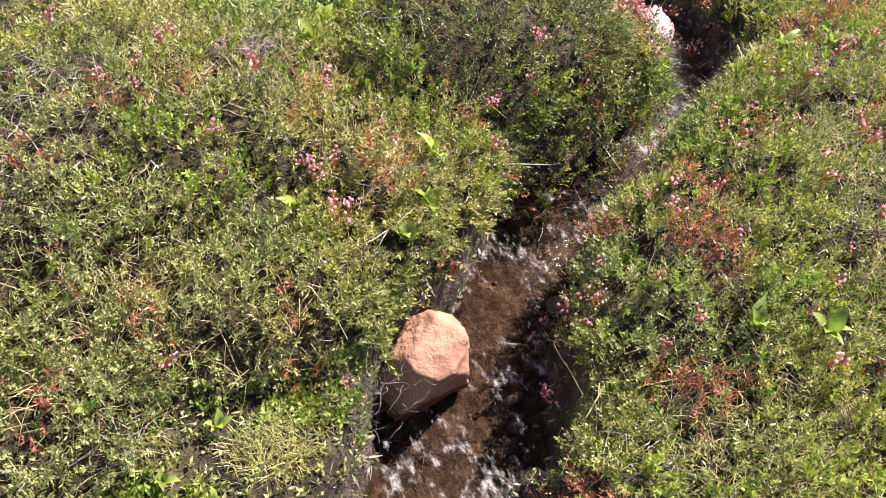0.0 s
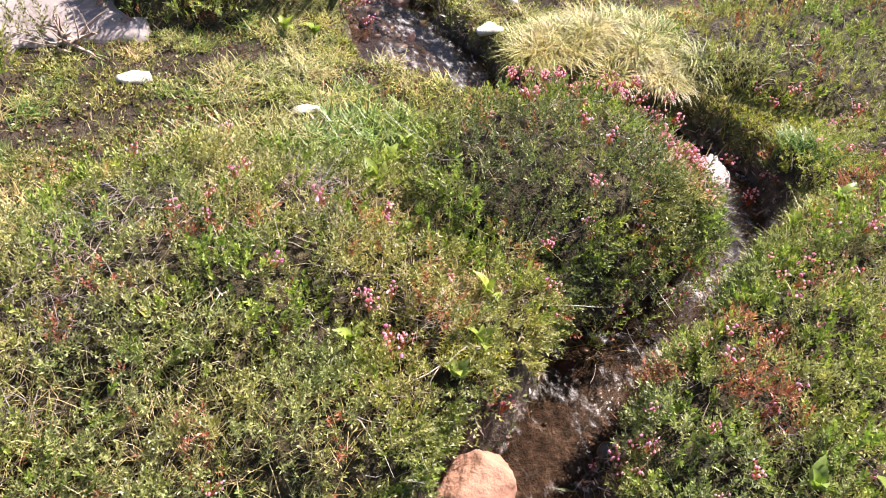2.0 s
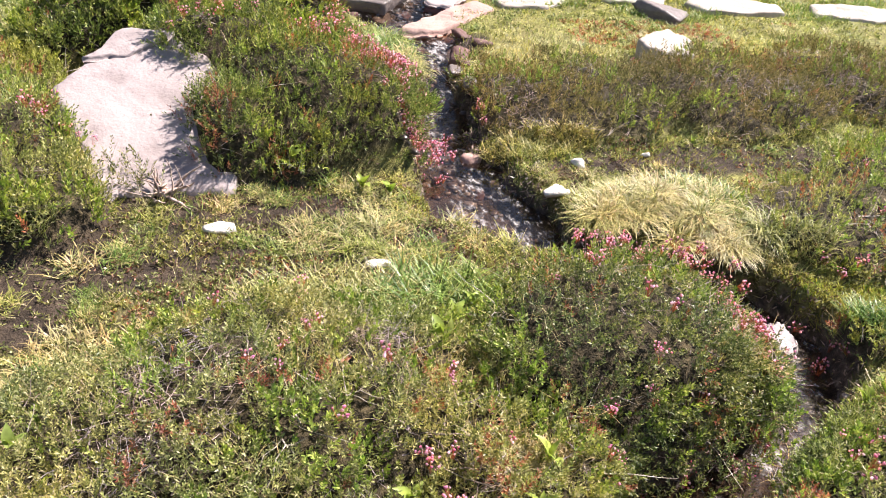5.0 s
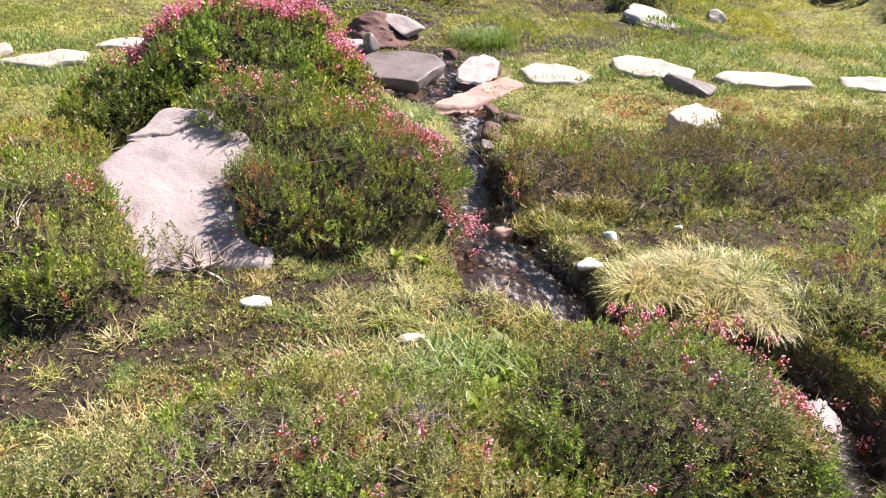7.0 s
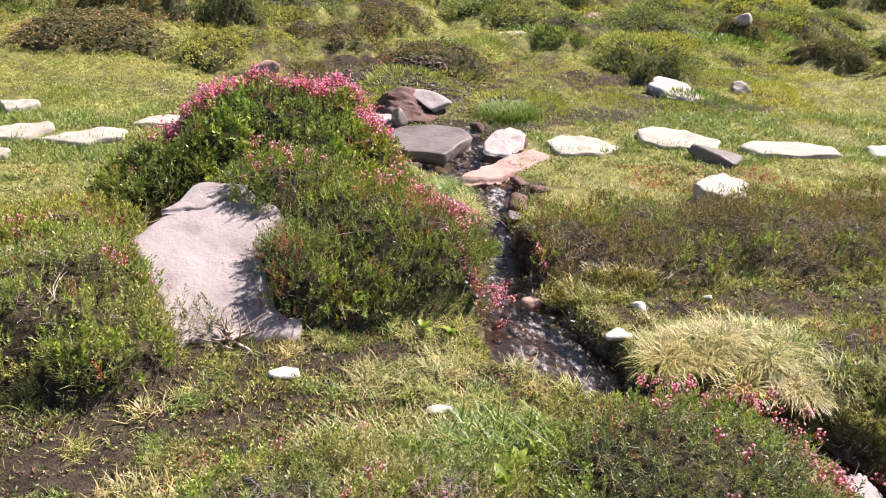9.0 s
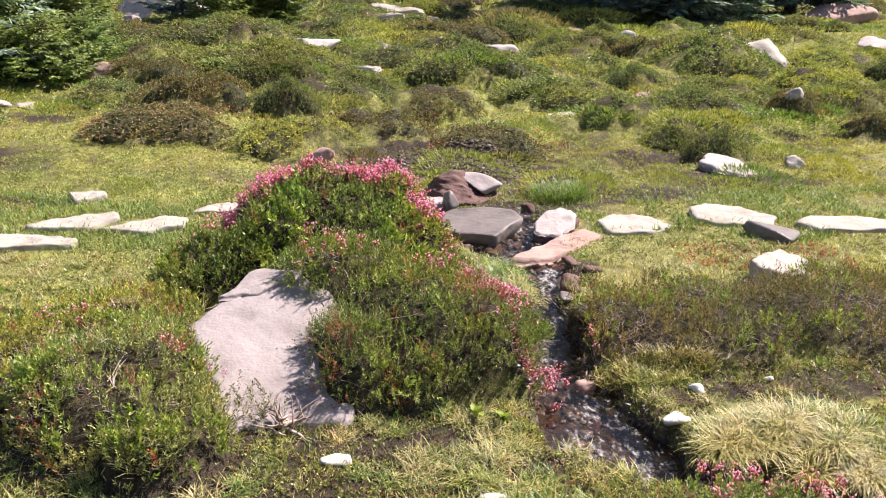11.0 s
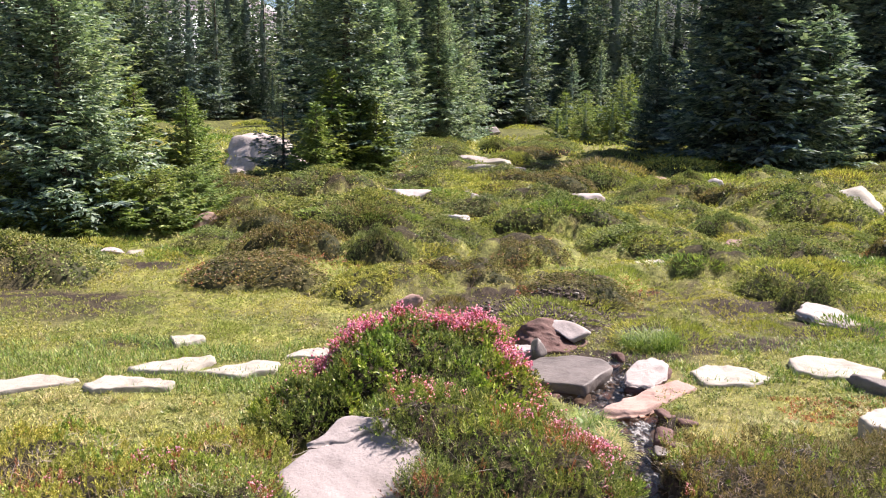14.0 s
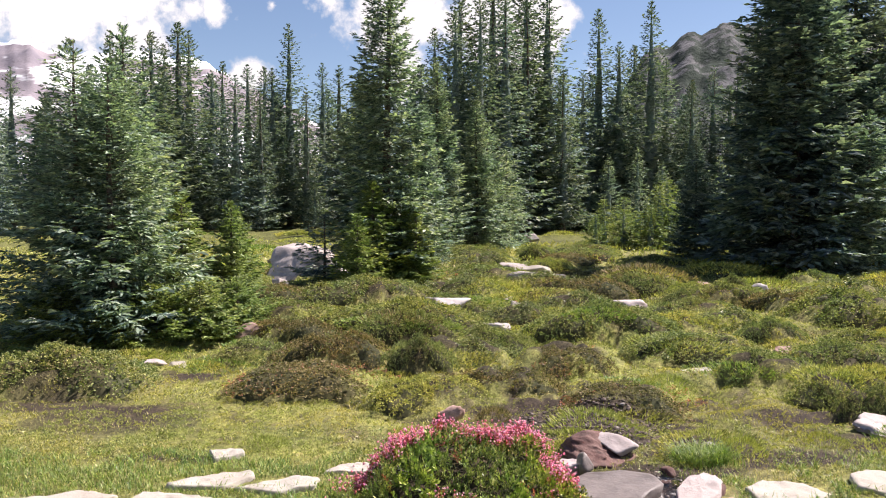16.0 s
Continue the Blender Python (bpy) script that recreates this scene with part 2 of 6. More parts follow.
def vnoise(x, y, size, seed=0):
    """Smooth value noise in 0..1 with cells of that size."""
    x, y = np.asarray(x, float) / size + 17.3 * seed, np.asarray(y, float) / size + 9.1 * seed
    i, j = np.floor(x).astype(int), np.floor(y).astype(int)
    u, v = x - i, y - j
    u, v = u * u * (3 - 2 * u), v * v * (3 - 2 * v)
    g = lambda a, b: lattice[a % 256, b % 256]
    return (g(i, j) * (1 - u) + g(i + 1, j) * u) * (1 - v) + (g(i, j + 1) * (1 - u) + g(i + 1, j + 1) * u) * v


def smooth(a, b, x):
    t = np.clip((x - a) / (b - a), 0, 1)
    return t * t * (3 - 2 * t)


# the stream's middle line: x, y, half width, level against the land
BROOK = [
    (0.80, -1.7, 0.03, -0.17), (0.62, -0.5, 0.18, -0.165), (0.46, 0.10, 0.17, -0.16), (0.44, 0.32, 0.17, -0.155), (0.49, 0.475, 0.165, -0.15),
    (0.61, 0.645, 0.15, -0.15), (0.75, 0.765, 0.095, -0.135), (0.86, 0.86, 0.10, -0.13), (1.00, 0.97, 0.12, -0.13), (1.17, 1.04, 0.13, -0.13),
    (1.37, 1.12, 0.06, -0.13), (1.53, 1.25, 0.075, -0.13), (1.64, 1.40, 0.10, -0.13), (1.665, 1.58, 0.075, -0.12), (1.57, 1.74, 0.055, -0.11),
    (1.38, 1.86, 0.055, -0.10), (1.20, 1.95, 0.06, -0.095), (1.06, 2.06, 0.11, -0.085), (0.97, 2.18, 0.18, -0.075), (0.92, 2.31, 0.18, -0.075), (0.90, 2.45, 0.165, -0.075), (0.91, 2.60, 0.115, -0.075), (0.94, 2.73, 0.09, -0.075),
    (0.97, 2.88, 0.085, -0.075), (0.96, 3.05, 0.12, -0.065), (0.99, 3.19, 0.085, -0.04), (1.04, 3.38, 0.10, -0.03), (1.09, 3.58, 0.13, -0.022), (1.07, 3.80, 0.16, -0.018), (0.99, 4.00, 0.19, -0.016), (1.13, 4.22, 0.10, -0.012), (1.20, 4.44, 0.085, -0.006),
]


def brook_line(n=240):
    c = np.array(BROOK)
    p = np.vstack([2 * c[0] - c[1], c, 2 * c[-1] - c[-2]])
    out = []
    for s in np.linspace(0, len(c) - 1.0001, n):
        i, t = int(s), s - int(s)
        a, b, d, e = p[i], p[i + 1], p[i + 2], p[i + 3]
        out.append(0.5 * (2 * b + (d - a) * t + (2 * a - 5 * b + 4 * d - e) * t * t + (3 * b - a - 3 * d + e) * t ** 3))
    return np.array(out)


LINE = brook_line()


def billow(x, y):
    """Cushions with creases between them, 0 in a crease and up to 1: two sizes."""
    return np.abs(2 * vnoise(x, y, 0.42, 4) - 1) ** 0.8, np.abs(2 * vnoise(x, y, 0.17, 14) - 1) ** 0.8


def land(x, y):
    """The meadow without stream or mounds: a gentle rise away from the stream's foot."""
    y = np.asarray(y, float)
    z = 0.015 * y
    far = smooth(25, 160, y)
    z = z + far * 0.02 * (y - 25)
    near = 1 - smooth(60, 200, np.hypot(x, y))
    z = z + near * 0.22 * (vnoise(x, y, 2.6, 9) - 0.5) * smooth(15, 22, y)
    return z + near * ((0.06 * (vnoise(x, y, 1.6, 1) - 0.5) + 0.12 * (billow(x, y)[0] - 0.5) + 0.055 * (billow(x, y)[1] - 0.5)) * smooth(4.6, 6.5, y) * (1 - 0.7 * smooth(0.2, -1.2, x) * (1 - smooth(7.0, 8.2, y))) + 0.018 * (vnoise(x, y, 0.31, 2) - 0.5) + 0.010 * (vnoise(x, y, 0.11, 3) - 0.5))


def brook_at(x, y):
    """For points: share of stream channel (0..1) and water level."""
    x, y = np.atleast_1d(np.asarray(x, float)), np.atleast_1d(np.asarray(y, float))
    share, level = np.zeros(x.shape), np.full(x.shape, -9.0)
    sel = (x > -0.3) & (x < 2.4) & (y > -2) & (y < 4.9)
    if sel.any():
        px, py = x[sel], y[sel]
        best, idx = np.full(px.shape, 9.0), np.zeros(px.shape, int)
        for i, (lx, ly, lw, lz) in enumerate(LINE):
            d = np.hypot(px - lx, py - ly) - lw
            m = d < best
            best[m], idx[m] = d[m], i
        best = best + 0.09 * (vnoise(px, py, 0.13, 5) - 0.5) + 0.03 * (vnoise(px, py, 0.045, 6) - 0.5)
        share[sel] = 1 - smooth(-0.025, 0.055, best)
        level[sel] = LINE[idx, 3] + 0.015 * LINE[idx, 1]
    return share, level


# mounds of heather: x, y, half length, half width, turn, height
MOUNDS = {
    "bank": [(0.15, 1.28, 0.53, 0.40, 18, 0.15), (0.60, 1.02, 0.24, 0.26, 20, 0.12), (-0.22, 1.14, 0.40, 0.34, 0, 0.11), (0.22, 0.88, 0.34, 0.17, -10, 0.10), (-0.24, 0.80, 0.30, 0.19, -15, 0.07)],
    "middle": [(1.01, 1.37, 0.38, 0.36, 8, 0.235), (1.20, 1.20, 0.22, 0.17, -8, 0.15)],
    "near_bank": [(1.36, 0.56, 0.62, 0.40, 28, 0.13), (1.98, 0.86, 0.55, 0.36, 12, 0.13), (1.02, 0.16, 0.46, 0.36, 20, 0.12), (1.35, 0.86, 0.30, 0.14, 20, 0.10), (1.58, 1.01, 0.26, 0.12, 14, 0.10)],
    "gully_bank": [(2.16, 1.90, 0.44, 0.31, 8, 0.11), (2.72, 2.02, 0.5, 0.40, 0, 0.12)],
    "gully_moss": [(1.90, 1.36, 0.24, 0.13, -18, 0.06), (2.30, 1.36, 0.34, 0.20, 5, 0.07)],
    "boulder_side": [(0.385, 2.74, 0.425, 0.36, -8, 0.33), (0.62, 2.60, 0.26, 0.22, -20, 0.20), (0.13, 2.99, 0.31, 0.27, -30, 0.35), (0.30, 2.50, 0.20, 0.14, -40, 0.12), (0.17, 2.64, 0.20, 0.27, -12, 0.27)],
    "pink_crown": [(0.08, 3.60, 0.56, 0.40, -4, 0.46), (0.35, 3.48, 0.24, 0.26, -20, 0.27), (-0.28, 3.42, 0.36, 0.26, 20, 0.21)],
    "long_heath": [(1.52, 2.86, 0.50, 0.36, -6, 0.10), (2.25, 2.90, 0.62, 0.36, 3, 0.11), (3.0, 2.98, 0.5, 0.38, 5, 0.11)],
    "golden": [(1.46, 2.06, 0.32, 0.15, 4, 0.05)],
    "left_heath": [(-0.62, 2.46, 0.30, 0.36, 10, 0.23), (-0.46, 2.22, 0.20, 0.22, 0, 0.14)],
    "left_low": [(-1.06, 2.62, 0.40, 0.40, 0, 0.12), (-0.72, 2.98, 0.34, 0.26, 0, 0.10), (-1.45, 3.0, 0.40, 0.35, 0, 0.09)],
}
# hummocks further out: x, y, half width, height
HUMMOCKS = [
    (-0.92, 7.45, 0.43, 0.26), (-0.35, 9.6, 0.70, 0.30), (0.16, 7.7, 0.52, 0.20), (-0.15, 6.0, 0.36, 0.17), (0.50, 6.5, 0.40, 0.20), (1.31, 6.0, 0.46, 0.18),
    (1.10, 7.6, 0.50, 0.20), (1.80, 9.1, 0.62, 0.30), (1.70, 10.9, 0.60, 0.26), (2.70, 9.5, 0.60, 0.25), (2.75, 6.9, 0.48, 0.26), (3.30, 9.7, 0.5, 0.22),
    (2.52, 8.1, 0.55, 0.18), (4.70, 10.9, 0.42, 0.26), (5.10, 10.2, 0.75, 0.36), (3.60, 7.4, 0.55, 0.22), (3.10, 6.2, 0.45, 0.20), (-1.10, 6.5, 0.55, 0.17),
    (-1.80, 7.9, 0.45, 0.20), (-3.05, 6.6, 0.66, 0.27), (4.2, 12.1, 0.6, 0.24), (3.4, 14.4, 0.8, 0.3), (0.8, 15.4, 0.9, 0.3), (-1.95, 10.2, 0.60, 0.26),
    (-1.1, 12.1, 0.8, 0.30), (0.2, 12.6, 0.7, 0.28), (6.0, 12.4, 0.8, 0.3), (-0.6, 14.2, 0.8, 0.3), (2.2, 12.9, 0.7, 0.26), (4.45, 8.4, 0.5, 0.2),
    (5.6, 8.6, 0.6, 0.24), (0.9, 9.9, 0.5, 0.2), (3.35, 10.9, 0.5, 0.22), (6.9, 10.4, 0.7, 0.26), (-2.5, 9.3, 0.5, 0.18),
]
extra_rng = np.random.default_rng(19)
for _ in range(6000):
    if len(HUMMOCKS) >= 150:
        break
    hy = 5.5 + 18 * extra_rng.random() ** 1.1
    hx = (extra_rng.random() * 1.3 - 0.5) * hy + 1
    if hx < -0.9 and hy < 7.2 or hx < -2.0 and hy < 9.5 or hx < 2.6 and hy < 6.2:
        continue
    if any(abs(hx - a) < 0.55 and 0 < b - hy < 1.6 for a, b in ((2.6, 11.6), (5.9, 10.4), (1.0, 10.2), (1.9, 17.2), (3.95, 12.6), (2.2, 7.2), (0.97, 7.8), (4.3, 6.9), (-2.1, 8.9))):
        continue
    hr = 0.22 + 0.34 * extra_rng.random() * min(1.7, hy / 8)
    if all(math.hypot(hx - a, (hy - b) * 1.2) > 0.80 * (c + hr) for a, b, c, d in HUMMOCKS):
        HUMMOCKS.append((round(hx, 2), round(hy, 2), round(hr, 2), round(0.14 + 0.14 * extra_rng.random(), 2)))


def dome(x, y, cx, cy, rx, ry, turn, h):
    a = radians(turn)
    u, v = (x - cx) * math.cos(a) + (y - cy) * math.sin(a), (y - cy) * math.cos(a) - (x - cx) * math.sin(a)
    d = np.hypot(u / rx, v / ry) + 0.22 * (vnoise(x, y, 0.24, 11) - 0.5) + 0.10 * (vnoise(x, y, 0.08, 12) - 0.5)
    return d, h * np.clip(1 - np.clip(d, 0, 1) ** 2.6, 0, 1) ** 0.62 * (0.88 + 0.24 * vnoise(x, y, 0.17, 13))


def rise(x, y):
    """Height of the mounds over the land, and how much heather covers a point."""
    z, cover = np.zeros(np.shape(x)), np.zeros(np.shape(x))
    for key, group in MOUNDS.items():
        for e in group:
            d, h = dome(x, y, *e)
            z = np.maximum(z, h * 0.82)
            if key != "golden":
                cover = np.maximum(cover, 1 - smooth(0.86, 1.06, d))
    x, y = np.asarray(x, float), np.asarray(y, float)
    for cx, cy, r, h in HUMMOCKS:
        m = (np.abs(x - cx) < 1.4 * r) & (np.abs(y - cy) < 1.2 * r)
        if not m.any():
            continue
        d, hh = dome(x[m], y[m], cx, cy, r, r * 0.72, 0, h * 0.85)
        z[m], cover[m] = np.maximum(z[m], hh), np.maximum(cover[m], 1 - smooth(0.55, 0.85, d))
    return z, cover


def height(x, y):
    x, y = np.asarray(x, float), np.asarray(y, float)
    r, _ = rise(x, y)
    z = land(x, y) + r
    share, level = brook_at(x, y)
    share, level = share.reshape(z.shape), level.reshape(z.shape)
    return np.where(share > 0, z * (1 - share) + (level - 0.05 + 0.03 * (vnoise(x, y, 0.07, 8) - 0.5)) * share, z)


def spot(x, y):
    return float(height(np.array([x]), np.array([y]))[0])


# ---- mesh helpers ----
def mesh_of(name, verts, faces, smooth_shade=False):
    """A mesh from arrays: verts (n, 3), faces (m, 3 or 4)."""
    verts, faces = np.asarray(verts, np.float32), np.asarray(faces, np.int32)
    me = bpy.data.meshes.new(name)
    n, k = faces.shape
    me.vertices.add(len(verts))
    me.vertices.foreach_set("co", verts.ravel())
    me.loops.add(n * k)
    me.loops.foreach_set("vertex_index", faces.ravel())
    me.polygons.add(n)
    me.polygons.foreach_set("loop_start", np.arange(0, n * k, k, dtype=np.int32))
    if smooth_shade:
        me.polygons.foreach_set("use_smooth", np.ones(n, bool))
    me.update(calc_edges=True)
    return me


def part(name, me, material, parent=None, label=""):
    ob = new(name, me)
    me.materials.append(material)
    if parent:
        ob.parent = parent
    return tagged(ob, label)


def thing(name, place, label, category, group="", kind=""):
    ob = new(name)
    ob.empty_display_size = 0.05
    ob.location = place
    return tagged(ob, label, category, group, kind)


def unit(v):
    return v / (np.linalg.norm(v, axis=-1, keepdims=True) + 1e-9)


def blades(base, way, length, width, side=None, bend=None):
    """Leaves as diamonds folded along nothing: base points, ways, lengths, widths -> verts, quads."""
    n = len(base)
    if side is None:
        side = unit(np.cross(way, RNG.normal(size=(n, 3))))
    tip = base + way * length[:, None]
    mid = base + way * (length * 0.5)[:, None]
    if bend is not None:
        tip = tip + bend
    v = np.stack([base, mid + side * width[:, None] / 2, tip, mid - side * width[:, None] / 2], 1).reshape(-1, 3)
    f = np.arange(4 * n).reshape(n, 4)
    return v, f


def join(pieces):
    vs, fs, o = [], [], 0
    for v, f in pieces:
        vs.append(v)
        fs.append(f + o)
        o += len(v)
    return np.concatenate(vs), np.concatenate(fs)


RNG = np.random.default_rng(11)


def normals(x, y, e=0.03):
    dx, dy = (height(x + e, y) - height(x - e, y)) / (2 * e), (height(x, y + e) - height(x, y - e)) / (2 * e)
    return unit(np.stack([-dx, -dy, np.ones_like(dx)], 1))


def sprigs(root, axis, length, leaves, leaf, width, lean=1.05):
    """Heather shoots: leaves in a spiral round each short shoot."""
    n = len(root)
    a = unit(np.cross(axis, RNG.normal(size=(n, 3))))
    b = np.cross(axis, a)
    s = np.linspace(0.2, 1.0, leaves)[None, :].repeat(n, 0)
    ang = np.arange(leaves)[None, :] * 2.4 + RNG.random((n, 1)) * 6.28
    rad = np.cos(ang)[..., None] * a[:, None] + np.sin(ang)[..., None] * b[:, None]
    el = lean * (1.15 - 0.65 * s) + RNG.normal(size=s.shape) * 0.15
    way = unit(np.cos(el)[..., None] * axis[:, None] + np.sin(el)[..., None] * rad)
    base = root[:, None] + axis[:, None] * (s * length[:, None])[..., None]
    ll = leaf * (1.1 - 0.35 * s) * (0.75 + 0.5 * RNG.random(s.shape))
    return blades(base.reshape(-1, 3), way.reshape(-1, 3), ll.ravel(), np.full(ll.size, width) * (0.8 + 0.4 * RNG.random(ll.size)))


def grass_blades(root, length, width, lean=0.5, up=1.0):
    """Blades of three corners and a bend: two pieces each."""
    n = len(root)
    ang = RNG.random(n) * 6.28
    out = np.stack([np.cos(ang), np.sin(ang), np.zeros(n)], 1)
    way = unit(out * (lean * (0.3 + RNG.random(n)))[:, None] + np.array([0, 0, up]))
    side = np.stack([-np.sin(ang), np.cos(ang), np.zeros(n)], 1)
    mid = root + way * (length * 0.55)[:, None]
    way2 = unit(way + out * (lean * 0.9 * RNG.random(n))[:, None] - np.array([0, 0, 0.25]))
    tip = mid + way2 * (length * 0.45)[:, None]
    w = (width / 2)[:, None] * side
    v = np.stack([root - w, root + w, mid + w * 0.8, mid - w * 0.8, mid - w * 0.8, mid + w * 0.8, tip, tip], 1).reshape(-1, 3)
    v[7::8] = v[6::8] - side * (width * 0.08)[:, None]
    k = np.arange(n)[:, None] * 8
    f = np.concatenate([k + [[0, 1, 2, 3]], k + [[4, 5, 6, 7]]])
    return v, f


# ---- ground: one sheet to the horizon ----
def spread(a, b, step, reach, grow):
    """Lines close together from a to b and ever further apart outside."""
    mid = np.arange(a, b + step / 2, step)
    out, d = [], step
    while not out or out[-1] < reach:
        d *= grow
        out.append((out[-1] if out else 0) + d)
    out = np.array(out)
    return np.concatenate([(a - out)[::-1], mid, b + out])


# stony or wet ground with little grass: x, y, half sizes
BARE = [(0.95, 5.65, 0.60, 0.58), (1.0, 5.15, 0.50, 0.28), (1.75, 4.82, 0.75, 0.27), (2.55, 5.12, 0.5, 0.17), (3.3, 5.05, 0.4, 0.12), (1.15, 4.45, 0.30, 0.22), (2.7, 5.72, 0.55, 0.13), (1.95, 2.38, 0.42, 0.10), (1.40, 2.40, 0.22, 0.05), (-0.36, 1.98, 0.13, 0.08), (-0.16, 1.88, 0.08, 0.05), (-0.62, 1.74, 0.30, 0.10), (-0.42, 1.84, 0.10, 0.05), (0.14, 1.98, 0.06, 0.04), (0.10, 2.18, 0.30, 0.05), (1.25, 3.56, 0.16, 0.10), (-2.3, 5.95, 0.45, 0.12), (-2.15, 7.1, 0.25, 0.2), (0.05, 1.78, 0.14, 0.04)]


def bare(x, y):
    """Share of bare ground at a point."""
    out = np.zeros(np.shape(x))
    wob = 1.1 * (vnoise(x, y, 0.20, 24) - 0.5) + 0.7 * (vnoise(x, y, 0.07, 25) - 0.5)
    for cx, cy, rx, ry in BARE:
        out = np.maximum(out, 1 - smooth(0.75, 1.1, np.hypot((x - cx) / rx, (y - cy) / ry) + wob))
    return out


def build_ground():
    fine_x, wide_x = spread(-1.4, 3.0, 0.034, 2.0, 1.08), spread(-4.5, 7.0, 0.075, 4500, 1.14)
    fine_y, wide_y = spread(0.1, 4.6, 0.034, 0.7, 1.06), spread(-1.0, 12.0, 0.07, 4500, 1.07)
    merge = lambda f, w: np.sort(np.concatenate([f, w[(w < f[0] - 0.03) | (w > f[-1] + 0.03)]]))
    xs, ys = merge(fine_x, wide_x), merge(fine_y, wide_y)
    gx, gy = np.meshgrid(xs, ys)
    z = height(gx.ravel(), gy.ravel())
    me = mesh_of("ground", np.stack([gx.ravel(), gy.ravel(), z], 1), grid_faces(len(ys), len(xs)), True)
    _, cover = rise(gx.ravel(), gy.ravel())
    share, _ = brook_at(gx.ravel(), gy.ravel())
    x, y = gx.ravel(), gy.ravel()
    n = vnoise(x, y, 0.35, 21) * 0.6 + vnoise(x, y, 0.11, 22) * 0.4
    flat = np.maximum(1 - smooth(0.7, 1.1, np.hypot((x + 0.1) / 1.25, (y - 1.95) / 0.55)), 1 - smooth(0.7, 1.1, np.hypot((x - 1.9) / 1.0, (y - 2.42) / 0.14)))
    flat = np.maximum(flat, 1 - smooth(0.7, 1.1, np.hypot((x - 0.0) / 0.45, (y - 0.55) / 0.28)))
    for cx, cy, rx, ry in PEAT:
        flat = np.maximum(flat, 1 - smooth(0.5, 1.15, np.hypot((x - cx) / rx, (y - cy) / ry) + 1.2 * (n - 0.5)))
    peat = np.clip(flat * (0.62 + 0.38 * smooth(0.36, 0.56, n + 0.06)) + bare(x, y), 0, 1)
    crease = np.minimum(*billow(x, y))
    # peaty hollows: creases between cushions take this dark colour, their shade painted in
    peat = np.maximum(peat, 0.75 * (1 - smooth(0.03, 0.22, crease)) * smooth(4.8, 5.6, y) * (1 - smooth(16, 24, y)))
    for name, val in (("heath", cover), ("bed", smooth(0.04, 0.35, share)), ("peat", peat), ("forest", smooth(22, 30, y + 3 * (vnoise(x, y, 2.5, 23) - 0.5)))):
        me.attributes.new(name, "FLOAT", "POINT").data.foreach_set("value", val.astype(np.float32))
    ob = part("ground", me, MAT["ground"])
    tagged(ob, "mountain meadow ground of turf, peat and gravel", "ground", kind="structure")


def grid_faces(rows, cols):
    i = (np.arange(rows - 1)[:, None] * cols + np.arange(cols - 1)[None, :]).ravel()
    return np.stack([i, i + 1, i + cols + 1, i + cols], 1)


# bare patches: x, y, half sizes
PEAT = [(-0.45, 1.86, 0.42, 0.24), (-0.80, 1.70, 0.45, 0.22), (-0.35, 2.10, 0.35, 0.12), (2.75, 5.0, 0.45, 0.16), (3.4, 5.7, 0.5, 0.2), (1.2, 6.6, 0.3, 0.15), (2.0, 6.2, 0.35, 0.16), (-1.6, 4.75, 0.4, 0.12), (-2.6, 4.4, 0.4, 0.14), (0.5, 5.9, 0.4, 0.2), (4.2, 6.3, 0.5, 0.2), (0.85, 5.55, 0.55, 0.35), (1.6, 5.2, 0.5, 0.28), (2.35, 5.6, 0.6, 0.3), (-2.2, 5.6, 0.8, 0.35), (-2.9, 6.0, 0.5, 0.3), (1.15, 4.5, 0.35, 0.35), (-0.55, 8.4, 0.3, 0.2)]
build_ground()


def build_water():
    """The stream's surface, a little uneven, meeting the banks."""
    rows, cols = [], 17
    t = np.gradient(LINE[:, :2], axis=0)
    t = t / np.linalg.norm(t, axis=1)[:, None]
    nrm = np.stack([-t[:, 1], t[:, 0]], 1)
    for (x, y, w, lv), n in zip(LINE, nrm):
        s = np.linspace(-1.35, 1.35, cols)[:, None] * (w + 0.03)
        p = np.array([x, y]) + s * n
        z = lv + 0.015 * y + 0.007 * (vnoise(p[:, 0], p[:, 1], 0.06, 31) - 0.5) + 0.0025 * (vnoise(p[:, 0], p[:, 1], 0.022, 32) - 0.5)
        rows.append(np.column_stack([p, z]))
    me = mesh_of("water", np.concatenate(rows), grid_faces(len(LINE), cols), True)
    tagged(part("water", me, MAT["water"]), "clear shallow brook running over brown gravel", "stream", kind="structure")


build_water()


# ---- stones ----
def ico(n):
    bm = bmesh.new()
    bmesh.ops.create_icosphere(bm, subdivisions=n, radius=1)
    v = np.array([x.co[:] for x in bm.verts])
    f = np.array([[y.index for y in x.verts] for x in bm.faces])
    bm.free()
    return v, f


ICO = {n: ico(n) for n in (2, 3, 4, 5)}


def noise3(p, size, seed):
    return (vnoise(p[:, 0] + seed, p[:, 1] + 0.7 * p[:, 2], size, 41) + vnoise(p[:, 1] - seed, p[:, 2] + 0.6 * p[:, 0], size, 42) + vnoise(p[:, 2] + 2 * seed, p[:, 0] - 0.5 * p[:, 1], size, 43)) / 3 - 0.5


